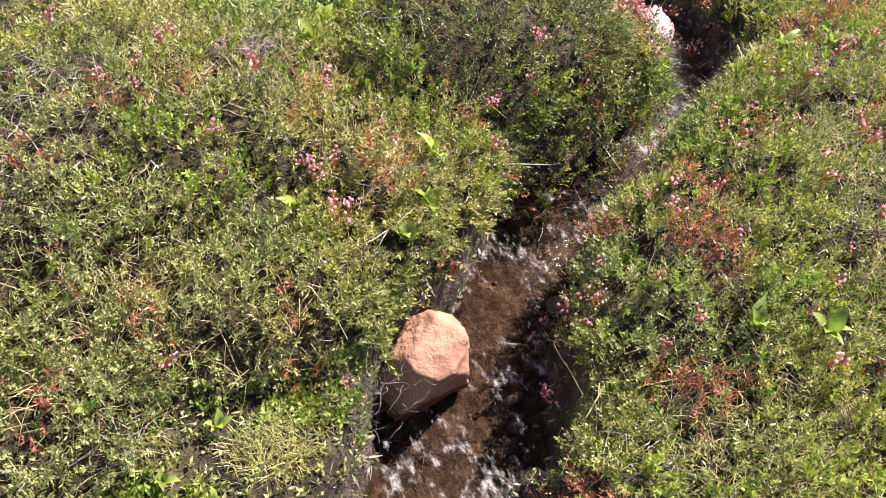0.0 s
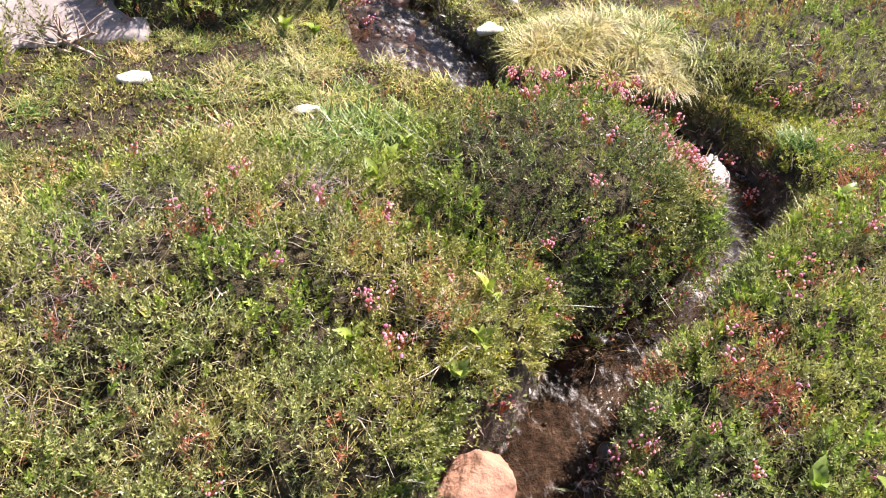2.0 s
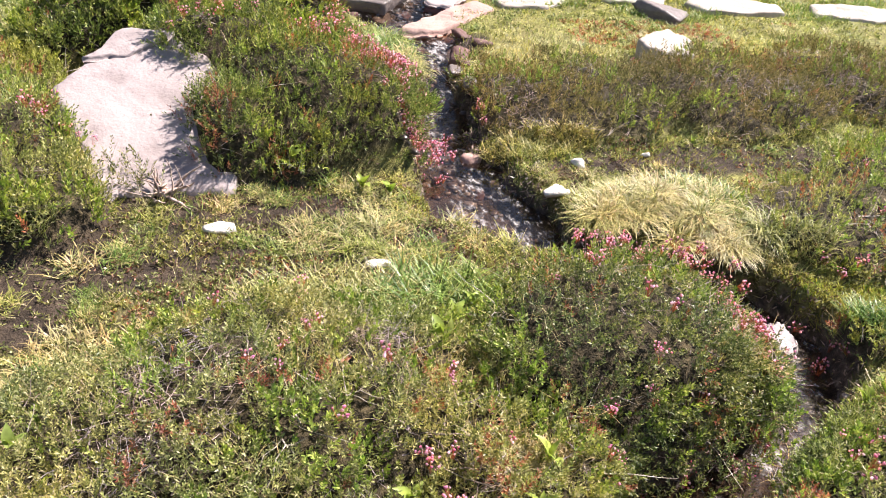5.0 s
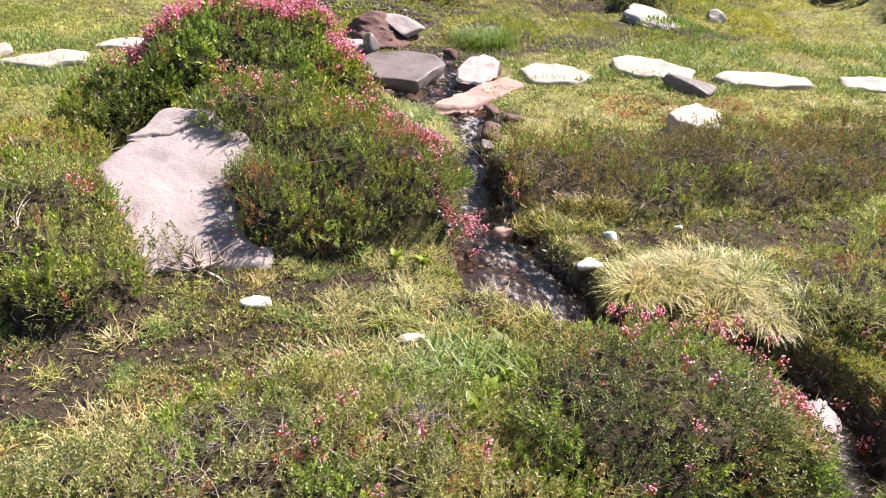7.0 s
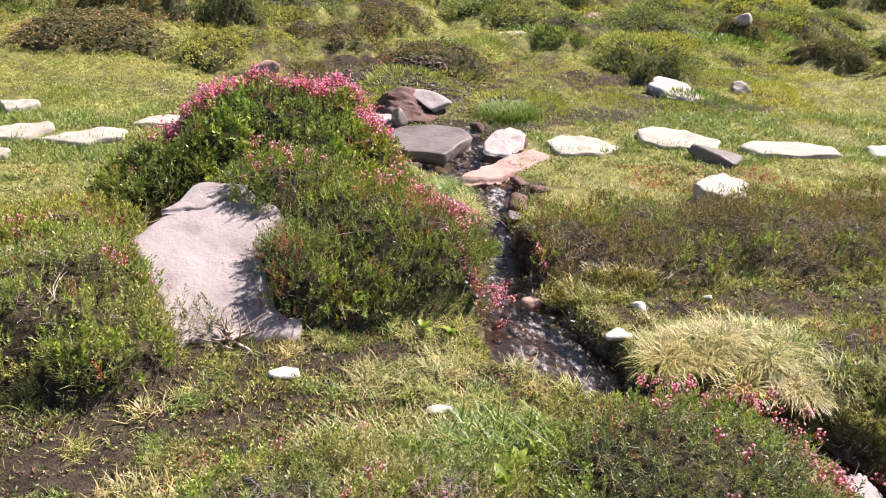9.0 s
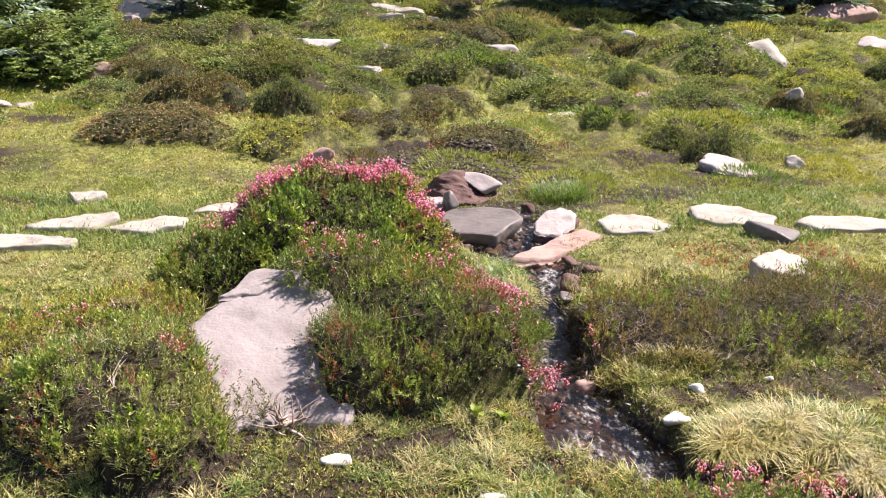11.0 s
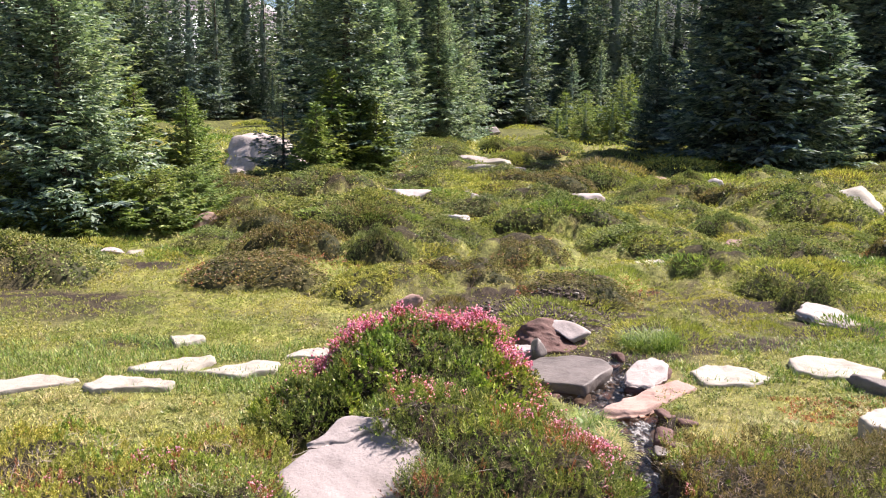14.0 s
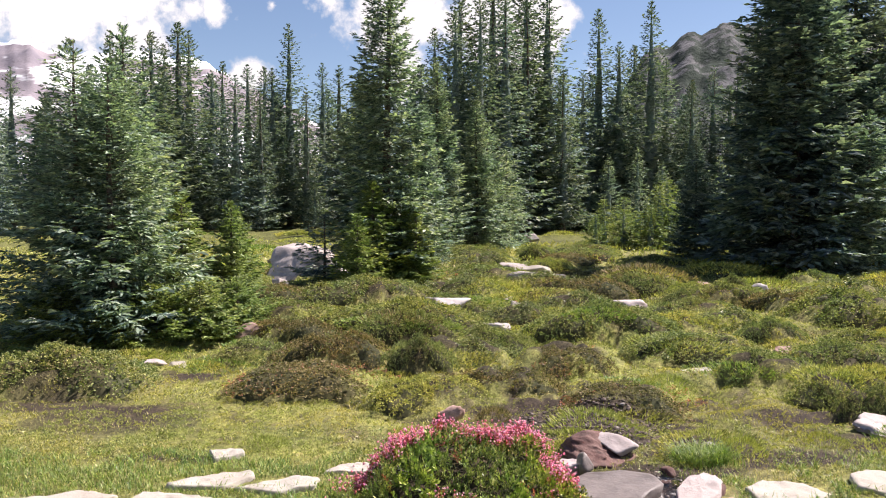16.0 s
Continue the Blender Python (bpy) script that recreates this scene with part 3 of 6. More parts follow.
def stone_mesh(name, size, seed, cuts=9, detail=4, rough=0.10, planes=()):
    """A broken stone: a ball cut by planes, then roughened. size: half lengths."""
    rng = np.random.default_rng(seed)
    d, f = ICO[detail]
    n = unit(rng.normal(size=(cuts, 3)))
    reach = 0.48 + 0.34 * rng.random(cuts)
    if len(planes):
        n = np.concatenate([n, unit(np.array([p[:3] for p in planes], float))])
        reach = np.concatenate([reach, [p[3] for p in planes]])
    dots = np.maximum(d @ n.T, 1e-3)
    r = np.minimum(1.35, (reach / dots).min(1))
    v = d * r[:, None]
    v = v * (1 + rough * 1.2 * noise3(v, 0.45, seed % 50) + rough * 0.7 * noise3(v, 0.16, seed % 37) + rough * 0.35 * noise3(v, 0.06, seed % 29))[:, None]
    return mesh_of(name, v * np.array(size), f, True)


def stone(name, x, y, z, size, seed, mat, label, turn=0, tilt=(0, 0), cuts=9, detail=4, rough=0.10, planes=(), group=""):
    ob = part(name, stone_mesh(name, size, seed, cuts, detail, rough, planes), MAT[mat])
    ob.matrix_world = pose(x, y, z, tilt[0], tilt[1], turn)
    return tagged(ob, label, "rock", group)


def block_mesh(name, corners, depth, seed, tilt=(0.0, 0.0), bevel=0.012, bumpy=0.01):
    """A broken slab: corners of its upper face (x, y), its depth, the slope of that face."""
    c = np.array(corners, float)
    n = len(c)
    ring = []
    for i in range(n):
        a, b = c[i], c[(i + 1) % n]
        k = max(3, int(56 * np.linalg.norm(b - a) / np.abs(c).max() / 6))
        ring += [a + (b - a) * t for t in np.arange(k) / k]
    ring = np.array(ring)
    ring = ring + (ring * (2 / np.abs(c).max()) * bumpy) * (vnoise(ring[:, 0] + seed, ring[:, 1], np.abs(c).max() * 0.22, 91) - 0.5)[:, None] * 2.2
    mid = ring.mean(0)
    span = np.abs(c).max()
    rows = []
    for s, z in ((0.86, -depth), (0.97, -depth * 0.6), (1.0, -depth * 0.3), (1.0, -bevel * 1.6), (1 - 0.35 * bevel / span, -bevel * 0.5), (1 - bevel / span, 0), (0.88, 0), (0.75, 0), (0.6, 0), (0.45, 0), (0.3, 0), (0.15, 0), (0.01, 0)):
        p = mid + (ring - mid) * s
        zz = z + tilt[0] * p[:, 0] + tilt[1] * p[:, 1] + bumpy * 1.6 * (vnoise(p[:, 0] + 3 * seed, p[:, 1], span * 0.3, 92) - 0.5) + bumpy * 0.8 * (vnoise(p[:, 0], p[:, 1] + seed, span * 0.09, 93) - 0.5)
        if z < -bevel:
            p = p * (1 + 0.10 * (vnoise(p[:, 0] * 3 + z * 9, p[:, 1] * 3 + seed, span * 0.35, 94) - 0.5))[:, None]
        rows.append(np.column_stack([p, zz]))
    m, w = len(rows), len(ring)
    f = [[i * w + j, i * w + (j + 1) % w, (i + 1) * w + (j + 1) % w, (i + 1) * w + j] for i in range(m - 1) for j in range(w)]
    return mesh_of(name, np.concatenate(rows), np.array(f), True)


def slab(name, x, y, z, size, seed, mat, label, turn=0, depth=0.08, tilt=(0, 0), corners=None, group="", bevel=0.01, bumpy=0.008):
    """A flat stone with an angular outline lying at that height."""
    rng = np.random.default_rng(seed)
    if corners is None:
        n = int(rng.integers(6, 9))
        a = (np.arange(n) + rng.random(n) * 0.75) * 6.2832 / n
        r = 0.82 + 0.3 * rng.random(n)
        corners = np.stack([np.sign(np.cos(a)) * np.abs(np.cos(a)) ** 0.8 * size[0] * r, np.sign(np.sin(a)) * np.abs(np.sin(a)) ** 0.8 * size[1] * r], 1)
    ob = part(name, block_mesh(name, corners, depth, seed, tilt, bevel, bumpy), MAT[mat])
    ob.matrix_world = pose(x, y, z, 0, 0, turn)
    return tagged(ob, label, "rock", group)


def laid(name, corners, z, seed, mat, label, depth=0.1, tilt=(0, 0), group="", bevel=0.012, bumpy=0.005):
    """A flat stone given by the corners of its top on the plan and the height of that top."""
    c = np.array(corners)
    mid = c.mean(0)
    ring = c - mid
    if (ring[:, 0] * np.roll(ring[:, 1], -1) - np.roll(ring[:, 0], -1) * ring[:, 1]).sum() < 0:
        ring = ring[::-1]
    return slab(name, mid[0], mid[1], z, None, seed, mat, label, depth=depth, tilt=tilt, corners=ring, group=group, bevel=bevel, bumpy=bumpy)


# the large pale boulder beside the flowering heather
boulder = slab("boulder", -0.10, 2.62, 0.165, None, 5, "pale_rock", "large pale pinkish-grey boulder sloping towards the brook", depth=0.42, tilt=(0.03, 0.36), bevel=0.022, bumpy=0.005,
     corners=[(-0.166, -0.375), (-0.125, -0.318), (0.215, -0.325), (0.30, -0.03), (0.12, 0.36), (-0.05, 0.372), (-0.143, 0.376), (-0.252, 0.228), (-0.342, 0.135), (-0.262, -0.06), (-0.197, -0.307)])
part("ledge", block_mesh("ledge", [(-0.243, 0.232), (-0.165, 0.262), (-0.10, 0.262), (-0.06, 0.285), (0.05, 0.30), (0.06, 0.355), (-0.054, 0.366), (-0.143, 0.370)], 0.045, 6, (0.03, 0.36), 0.012, 0.012), MAT["pale_rock"], boulder, "cracked upper ledge").location = (0, 0, 0.016)
# the orange stone in the water
stone("orange_stone", 0.540, 0.715, -0.060, (0.102, 0.098, 0.112), 31, "orange_rock", "rough orange stone lying in the narrow brook", cuts=3, detail=5, rough=0.16,
      planes=((-0.10, -0.30, 0.95, 0.60), (0.12, -0.95, -0.15, 0.70), (0.92, -0.2, 0.15, 0.74), (-0.85, -0.35, 0.2, 0.76), (0.60, -0.70, 0.35, 0.76), (0.05, 0.95, 0.25, 0.78), (-0.55, -0.75, 0.2, 0.80), (-0.55, 0.35, 0.75, 0.72), (0.6, 0.45, 0.65, 0.76)))
laid("gully_stone", [(1.500, 1.405), (1.515, 1.505), (1.600, 1.500), (1.600, 1.415), (1.555, 1.370)], 0.012, 23, "pale_rock", "pale pinkish block of stone standing in the brook's gully", depth=0.15, tilt=(0.0, 0.2), bevel=0.014, bumpy=0.004)
for x, y, s, seed in ((1.17, 2.24, 0.044, 31), (1.33, 2.39, 0.027, 32), (0.487, 1.875, 0.025, 33), (0.055, 2.105, 0.040, 34), (1.62, 2.43, 0.022, 35)):
    stone("white_stone", x, y, max(spot(x, y), float(land(x, y)) - 0.01) + 0.012, (1.15 * s, 0.8 * s, 0.5 * s), seed, "chalk_rock", "small whitish stone lying on the wet turf", turn=seed * 40 % 50 - 25, cuts=8, detail=3, rough=0.16, group="white stones on the turf")

# stepping stones of the path: x, y, half length, half width, turn
STEPS = [(-1.98, 4.02, 0.30, 0.11, 14), (-1.38, 4.07, 0.21, 0.075, 4), (-1.28, 4.36, 0.25, 0.09, 22), (-0.88, 4.32, 0.27, 0.09, 16), (-0.50, 4.52, 0.16, 0.08, 12),
         (-1.29, 4.93, 0.125, 0.07, 0), (1.78, 4.20, 0.235, 0.13, -5), (2.40, 4.32, 0.30, 0.15, -6), (3.05, 4.10, 0.34, 0.15, -8), (3.85, 4.05, 0.30, 0.14, -4), (-2.6, 3.9, 0.3, 0.12, 6), (4.6, 3.95, 0.3, 0.14, 3)]
SHAPES = {1: [(-1.60, 4.02), (-1.52, 4.13), (-1.30, 4.10), (-1.14, 4.05), (-1.15, 3.98), (-1.52, 3.94)], 2: [(-1.47, 4.28), (-1.28, 4.40), (-1.04, 4.46), (-1.02, 4.37), (-1.13, 4.21), (-1.42, 4.22)], 3: [(-1.07, 4.21), (-0.90, 4.33), (-0.78, 4.38), (-0.65, 4.36), (-0.66, 4.23), (-0.85, 4.14)],
          5: [(-1.40, 4.84), (-1.19, 4.85), (-1.15, 4.76), (-1.31, 4.68)], 6: [(1.56, 4.22), (1.68, 4.32), (1.88, 4.28), (1.98, 4.13), (1.84, 4.01), (1.58, 4.02)], 7: [(2.18, 4.38), (2.31, 4.44), (2.51, 4.39), (2.65, 4.21), (2.55, 4.08), (2.26, 4.10), (2.13, 4.19)]}
for i, (x, y, a, b, turn) in enumerate(STEPS):
    words = "flat pale stepping stone set in the grass"
    if i in SHAPES:
        laid("stepping_stone", SHAPES[i], float(land(x, y)) + 0.026, 60 + i, "white_rock", words, depth=0.09, tilt=(0.02 * math.sin(7 * i), 0.04), group="stepping stones of the path", bumpy=0.009)
    else:
        slab("stepping_stone", x, y, float(land(x, y)) + 0.022, (a, b), 60 + i, "white_rock", words, turn=turn, bumpy=0.009, depth=0.10, tilt=(0.03 * math.sin(7 * i), 0.03 + 0.05 * math.cos(5 * i)), group="stepping stones of the path")
# the crossing
laid("stone_slab", [(0.66, 4.24), (0.77, 4.36), (0.95, 4.37), (1.10, 4.31), (1.14, 4.19), (0.93, 3.93), (0.62, 4.05)], 0.112, 80, "wet_rock", "broad flat wet grey-brown slab bridging the brook", depth=0.10, tilt=(0.02, 0.05), bevel=0.007, bumpy=0.004)
laid("stone_block", [(1.15, 3.99), (1.19, 4.12), (1.26, 4.23), (1.37, 4.28), (1.45, 4.20), (1.37, 4.04), (1.26, 3.93)], 0.118, 81, "field_rock", "pale stone block with a darker lower half at the crossing", depth=0.035, tilt=(0.04, 0.14), bevel=0.014, bumpy=0.010)
# the block's lower half, a separate piece in a darker material
laid("block_foot", [(1.145, 3.98), (1.20, 4.13), (1.27, 4.22), (1.38, 4.27), (1.45, 4.18), (1.37, 4.03), (1.26, 3.92)], 0.096, 91, "red_rock", "darker lower half of the pale block", depth=0.12, tilt=(0.04, 0.14), bumpy=0.008)
laid("pink_stone", [(0.95, 3.69), (1.08, 3.80), (1.20, 3.90), (1.32, 4.00), (1.47, 4.07), (1.54, 3.98), (1.36, 3.81), (1.20, 3.70), (1.03, 3.63)], 0.078, 82, "pink_rock", "long low pinkish stone along the brook's edge", depth=0.08, tilt=(0.02, 0.06), bevel=0.03, bumpy=0.016)
stone("red_boulder", 0.82, 4.80, 0.085, (0.27, 0.18, 0.13), 83, "red_rock", "dark red rough boulder behind the slab", turn=-6, cuts=11, detail=5, rough=0.42)
stone("pale_stone", 1.02, 4.78, 0.130, (0.12, 0.09, 0.05), 84, "pale_rock", "pale stone leaning on the dark red boulder", tilt=(0, 18), cuts=7)
slab("flat_stone", 0.66, 4.52, 0.12, (0.15, 0.08), 85, "pale_rock", "flat pale stone beside the slab", turn=-10, depth=0.09)
stone("pointed_stone", 0.78, 4.44, 0.135, (0.055, 0.045, 0.05), 86, "wet_rock", "small pointed grey stone on the slab's edge", cuts=7, detail=3)
stone("grey_stone", 2.48, 3.92, 0.075, (0.17, 0.11, 0.07), 87, "wet_rock", "grey banded stone before the stepping stones", turn=-12, cuts=6)
laid("white_boulder", [(2.03, 3.37), (2.10, 3.44), (2.25, 3.50), (2.34, 3.40), (2.27, 3.25), (2.14, 3.23), (2.03, 3.28)], 0.140, 88, "white_rock", "white angular stone standing out of the heather", depth=0.16, tilt=(-0.05, 0.10), bevel=0.012, bumpy=0.006)
stone("moss_stone", 1.62, 4.95, 0.085, (0.05, 0.04, 0.04), 89, "grey_rock", "small grey stone in the grass above the crossing", cuts=7, detail=3)
stone("brook_stone", 1.01, 2.60, -0.035, (0.045, 0.035, 0.03), 90, "pink_rock", "reddish stone lying in the brook", cuts=7, detail=3)

# rocks about the meadow: x, y, half length, half width, half height, material
FIELD = [(-2.65, 7.45, 0.10, 0.08, 0.06, "pale_rock"), (-2.45, 7.50, 0.07, 0.06, 0.05, "white_rock"), (-2.12, 8.95, 0.17, 0.13, 0.13, "pink_rock"), (-0.86, 6.90, 0.085, 0.06, 0.05, "white_rock"),
         (1.00, 8.05, 0.11, 0.08, 0.05, "white_rock"), (2.24, 7.35, 0.19, 0.12, 0.06, "white_rock"), (2.62, 11.6, 0.34, 0.22, 0.19, "pale_rock"), (0.96, 12.5, 0.10, 0.10, 0.10, "white_rock"),
         (1.00, 10.2, 0.20, 0.15, 0.16, "pale_rock"), (1.90, 17.2, 0.44, 0.3, 0.19, "white_rock"), (1.45, 17.9, 0.34, 0.2, 0.18, "pale_rock"), (3.42, 8.2, 0.09, 0.07, 0.06, "pink_rock"),
         (2.88, 5.28, 0.20, 0.14, 0.05, "pale_rock"), (3.42, 5.35, 0.095, 0.07, 0.055, "white_rock"), (4.42, 7.1, 0.13, 0.08, 0.07, "grey_rock"), (6.0, 10.5, 0.42, 0.3, 0.30, "white_rock"),
         (11.9, 17.6, 0.9, 0.4, 0.30, "pink_rock"), (9.2, 12.8, 0.3, 0.2, 0.16, "pale_rock"), (4.95, 13.0, 0.20, 0.14, 0.10, "grey_rock"), (3.98, 12.9, 0.22, 0.16, 0.10, "pink_rock"),
         (0.60, 9.3, 0.2, 0.12, 0.07, "grey_rock"), (0.0, 9.95, 0.28, 0.2, 0.16, "grey_rock"), (-0.72, 9.05, 0.12, 0.09, 0.06, "pale_rock"), (1.7, 14.2, 0.4, 0.15, 0.09, "pale_rock"),
         (3.35, 31.5, 0.4, 0.3, 0.22, "pale_rock"), (-0.2, 18.6, 0.14, 0.12, 0.14, "white_rock"), (-2.95, 14.9, 0.18, 0.14, 0.12, "pale_rock"), (0.06, 5.60, 0.11, 0.08, 0.07, "pink_rock"), (-4.4, 15.5, 0.2, 0.15, 0.14, "pale_rock"), (-3.9, 19.5, 0.22, 0.2, 0.16, "pale_rock")]
for i, (x, y, a, b, c, mat) in enumerate(FIELD):
    mat = {"pale_rock": "field_rock"}.get(mat, mat)
    words = "weathered " + {"field_rock": "pale", "white_rock": "whitish", "pink_rock": "pinkish", "grey_rock": "grey"}[mat] + " rock half sunk in the meadow"
    if a > 0.15 and c < 0.08:
        slab("meadow_rock", x, y, spot(x, y) + c * 0.9, (a, b), 120 + i, mat, words, turn=(i * 47) % 40 - 20, depth=c * 1.4, tilt=(0.2 * math.sin(3 * i), 0.12 + 0.2 * math.cos(2 * i)), bevel=0.02, bumpy=0.05 * a, group="rocks on the meadow")
    else:
        stone("meadow_rock", x, y, spot(x, y) + c * (0.25 if c < 0.25 else 0.45), (1.2 * a, 1.2 * b, c * (0.95 if c < 0.25 else 1.25)), 120 + i, mat, words, turn=(i * 47) % 40 - 20, tilt=((i * 31) % 16 - 8, (i * 17) % 16 - 8), cuts=12, detail=4, rough=0.2, group="rocks on the meadow")
stone("large_rock", -2.52, 15.75, 0.38, (1.02, 0.72, 0.60), 207, "field_rock", "large pale pinkish rock among the young firs", turn=-8, cuts=5, detail=5, rough=0.16,
      planes=((0.05, -0.1, 1, 0.70), (-1, -0.1, 0.12, 0.86), (1, -0.25, 0.3, 0.84), (0, -1, 0.2, 0.72), (-0.5, -0.5, 0.8, 0.80)))


for i, (x, y, a) in enumerate(((1.00, 3.08, 0.06), (1.10, 3.02, 0.05), (1.14, 3.30, 0.075), (0.98, 3.34, 0.05), (1.17, 3.52, 0.08), (1.02, 3.62, 0.05), (1.20, 3.68, 0.06), (0.93, 3.96, 0.07), (1.06, 4.02, 0.05), (0.84, 4.04, 0.06),
                              (0.93, 2.88, 0.035), (0.98, 2.42, 0.03), (0.84, 2.52, 0.028), (0.88, 2.30, 0.032), (1.02, 2.20, 0.026), (1.18, 1.13, 0.028), (1.03, 1.08, 0.024), (0.92, 1.02, 0.022), (0.99, 0.86, 0.018), (1.26, 1.00, 0.020), (0.45, 0.70, 0.03), (0.62, 0.52, 0.018), (0.97, 3.50, 0.05), (1.24, 3.62, 0.045), (1.30, 3.52, 0.05), (1.10, 3.24, 0.06), (0.90, 3.20, 0.05), (1.20, 4.44, 0.05), (1.12, 4.36, 0.04), (1.26, 4.52, 0.05), (0.78, 3.94, 0.04), (0.90, 3.90, 0.05), (1.02, 4.16, 0.04))):
    stone("brook_stone", x, y, spot(x, y) + 0.12 * a, (a, a * 0.8, a * 0.6), 220 + i, ("red_rock", "wet_rock", "red_rock")[i % 3], ("dark reddish", "wet grey", "dark brownish")[i % 3] + " stone lying in the brook", turn=i * 53, cuts=9, detail=3, rough=0.18, group="stones in the brook")


def pebbles(n, seed, size):
    """Gravel on the bed of the stream."""
    rng = np.random.default_rng(seed)
    d, f = ICO[2]
    out = []
    for i in range(n):
        lx, ly, lw, lz = LINE[rng.integers(30, len(LINE))]
        if ly < 1.5 and rng.random() < 0.85:
            continue
        x, y = lx + rng.normal() * lw * 0.55, ly + rng.normal() * lw * 0.55
        s = size * (0.5 + rng.random() ** 3 * 1.8)
        v = d * (1 + 1.1 * noise3(d, 0.9, i % 91))[:, None] * s * np.array([1, 0.5 + 0.5 * rng.random(), 0.42])
        a = rng.random() * 6.28
        v = v @ np.array([[math.cos(a), math.sin(a), 0], [-math.sin(a), math.cos(a), 0], [0, 0, 1]])
        out.append((v + [x, y, spot(x, y) + s * 0.2], f))
    return join(out)


def pebble_material(name="brook_gravel", rough=0.35):
    k = Nodes(name)
    rnd = k.add("ShaderNodeNewGeometry").outputs["Random Per Island"]
    col = k.ramp(rnd, (0, (0.045, 0.033, 0.026)), (0.5, (0.115, 0.084, 0.070)), (0.85, (0.20, 0.15, 0.13)), (1, (0.36, 0.31, 0.28)))
    k.link(k.mix(1.0, col, k.ramp(k.noise(120, 3), (0.3, grey(0.6)), (0.7, grey(1.2))), "MULTIPLY"), k.bsdf.inputs["Base Color"])
    k.bsdf.inputs["Roughness"].default_value = rough
    return k.m


tagged(part("gravel", mesh_of("gravel", *pebbles(900, 3, 0.012), True), pebble_material()), "brown and pink gravel on the brook's bed", "gravel", kind="stuff")


# ---- heather ----
def scatter_on(ellipses, density, rng, keep=1.03, hang=0.6):
    """Points over a mound's ellipses, off the water: x, y."""
    xs, ys = [], []
    for e in ellipses:
        cx, cy, rx, ry, turn, h = e
        m = max(rx, ry) * 1.15
        n = int(density * 4 * m * m)
        x, y = cx + (rng.random(n) * 2 - 1) * m, cy + (rng.random(n) * 2 - 1) * m
        d, _ = dome(x, y, *e)
        ok = d < keep
        for other in ellipses[:ellipses.index(e)]:
            ok &= dome(x, y, *other)[0] > 0.95
        xs.append(x[ok])
        ys.append(y[ok])
    x, y = np.concatenate(xs), np.concatenate(ys)
    share, _ = brook_at(x, y)
    ok = share < hang
    x, y = x[ok], y[ok]
    thin = vnoise(x, y, 0.05, 56) * 0.7 + vnoise(x, y, 0.025, 57) * 0.3
    ok = rng.random(len(x)) < 0.55 + 0.8 * smooth(0.3, 0.6, thin)
    x, y = x[ok], y[ok]
    steep = 1 / normals(x, y)[:, 2] - 1
    more = [(x, y)]
    for k in range(3):
        sel = rng.random(len(x)) < np.clip(steep - k, 0, 1)
        more.append((x[sel] + rng.normal(size=sel.sum()) * 0.006, y[sel] + rng.normal(size=sel.sum()) * 0.006))
    return np.concatenate([a for a, b in more]), np.concatenate([b for a, b in more])


def clump_at(x, y, leaf):
    """How far a point lies in a tuft rather than between tufts, 0..1: larger tufts for larger leaves."""
    big = 1.0 if leaf < 0.0135 else 1.7
    return smooth(0.25, 0.75, vnoise(x, y, 0.05 * big, 56) * 0.7 + vnoise(x, y, 0.025 * big, 57) * 0.3)


def bank_top(x, y):
    """The mounds' surface carried out over the channel, for growth that hangs over the water."""
    share, _ = brook_at(x, y)
    return np.maximum(height(x, y), land(x, y) + rise(x, y)[0] - 0.09 * share)


def shoots(x, y, leaves, leaf, width, length, lift=0.0, spread_out=0.35):
    nrm = normals(x, y)
    axis = unit(nrm * (0.7 if leaf < 0.0135 else 0.45) + np.array([0.05, 0, 0.6 if leaf < 0.0135 else 0.85]) + RNG.normal(size=nrm.shape) * spread_out)
    ln = length * (0.6 + 0.8 * RNG.random(len(x)))
    root = np.stack([x, y, bank_top(x, y) - 0.012 + lift * 2.3 * clump_at(x, y, leaf) * (0.6 + 0.4 * RNG.random(len(x)))], 1)
    return sprigs(root, axis, ln, leaves, leaf, width, 1.05 if leaf < 0.0135 else 0.78), root, axis, ln


def twigs_mesh(name, roots, ways, length, thick, seed, bends=3):
    """Thin crooked twigs, three-sided."""
    rng = np.random.default_rng(seed)
    n = len(roots)
    p, w = roots.copy(), unit(ways)
    rings = []
    for k in range(bends + 1):
        a = unit(np.cross(w, [0.3, 0.2, 0.93]))
        b = np.cross(w, a)
        r = thick * (1 - 0.75 * k / bends)
        rings.append(np.stack([p + r[:, None] * (math.cos(q) * a + math.sin(q) * b) for q in (0, 2.09, 4.19)], 1))
        p = p + w * (length / bends)[:, None]
        w = unit(w + rng.normal(size=w.shape) * 0.28)
    v = np.stack(rings, 1).reshape(-1, 3)
    f = []
    base = np.arange(n)[:, None] * (3 * (bends + 1))
    for k in range(bends):
        for j in range(3):
            f.append(base + [[3 * k + j, 3 * k + (j + 1) % 3, 3 * k + 3 + (j + 1) % 3, 3 * k + 3 + j]])
    return mesh_of(name, v, np.concatenate(f))


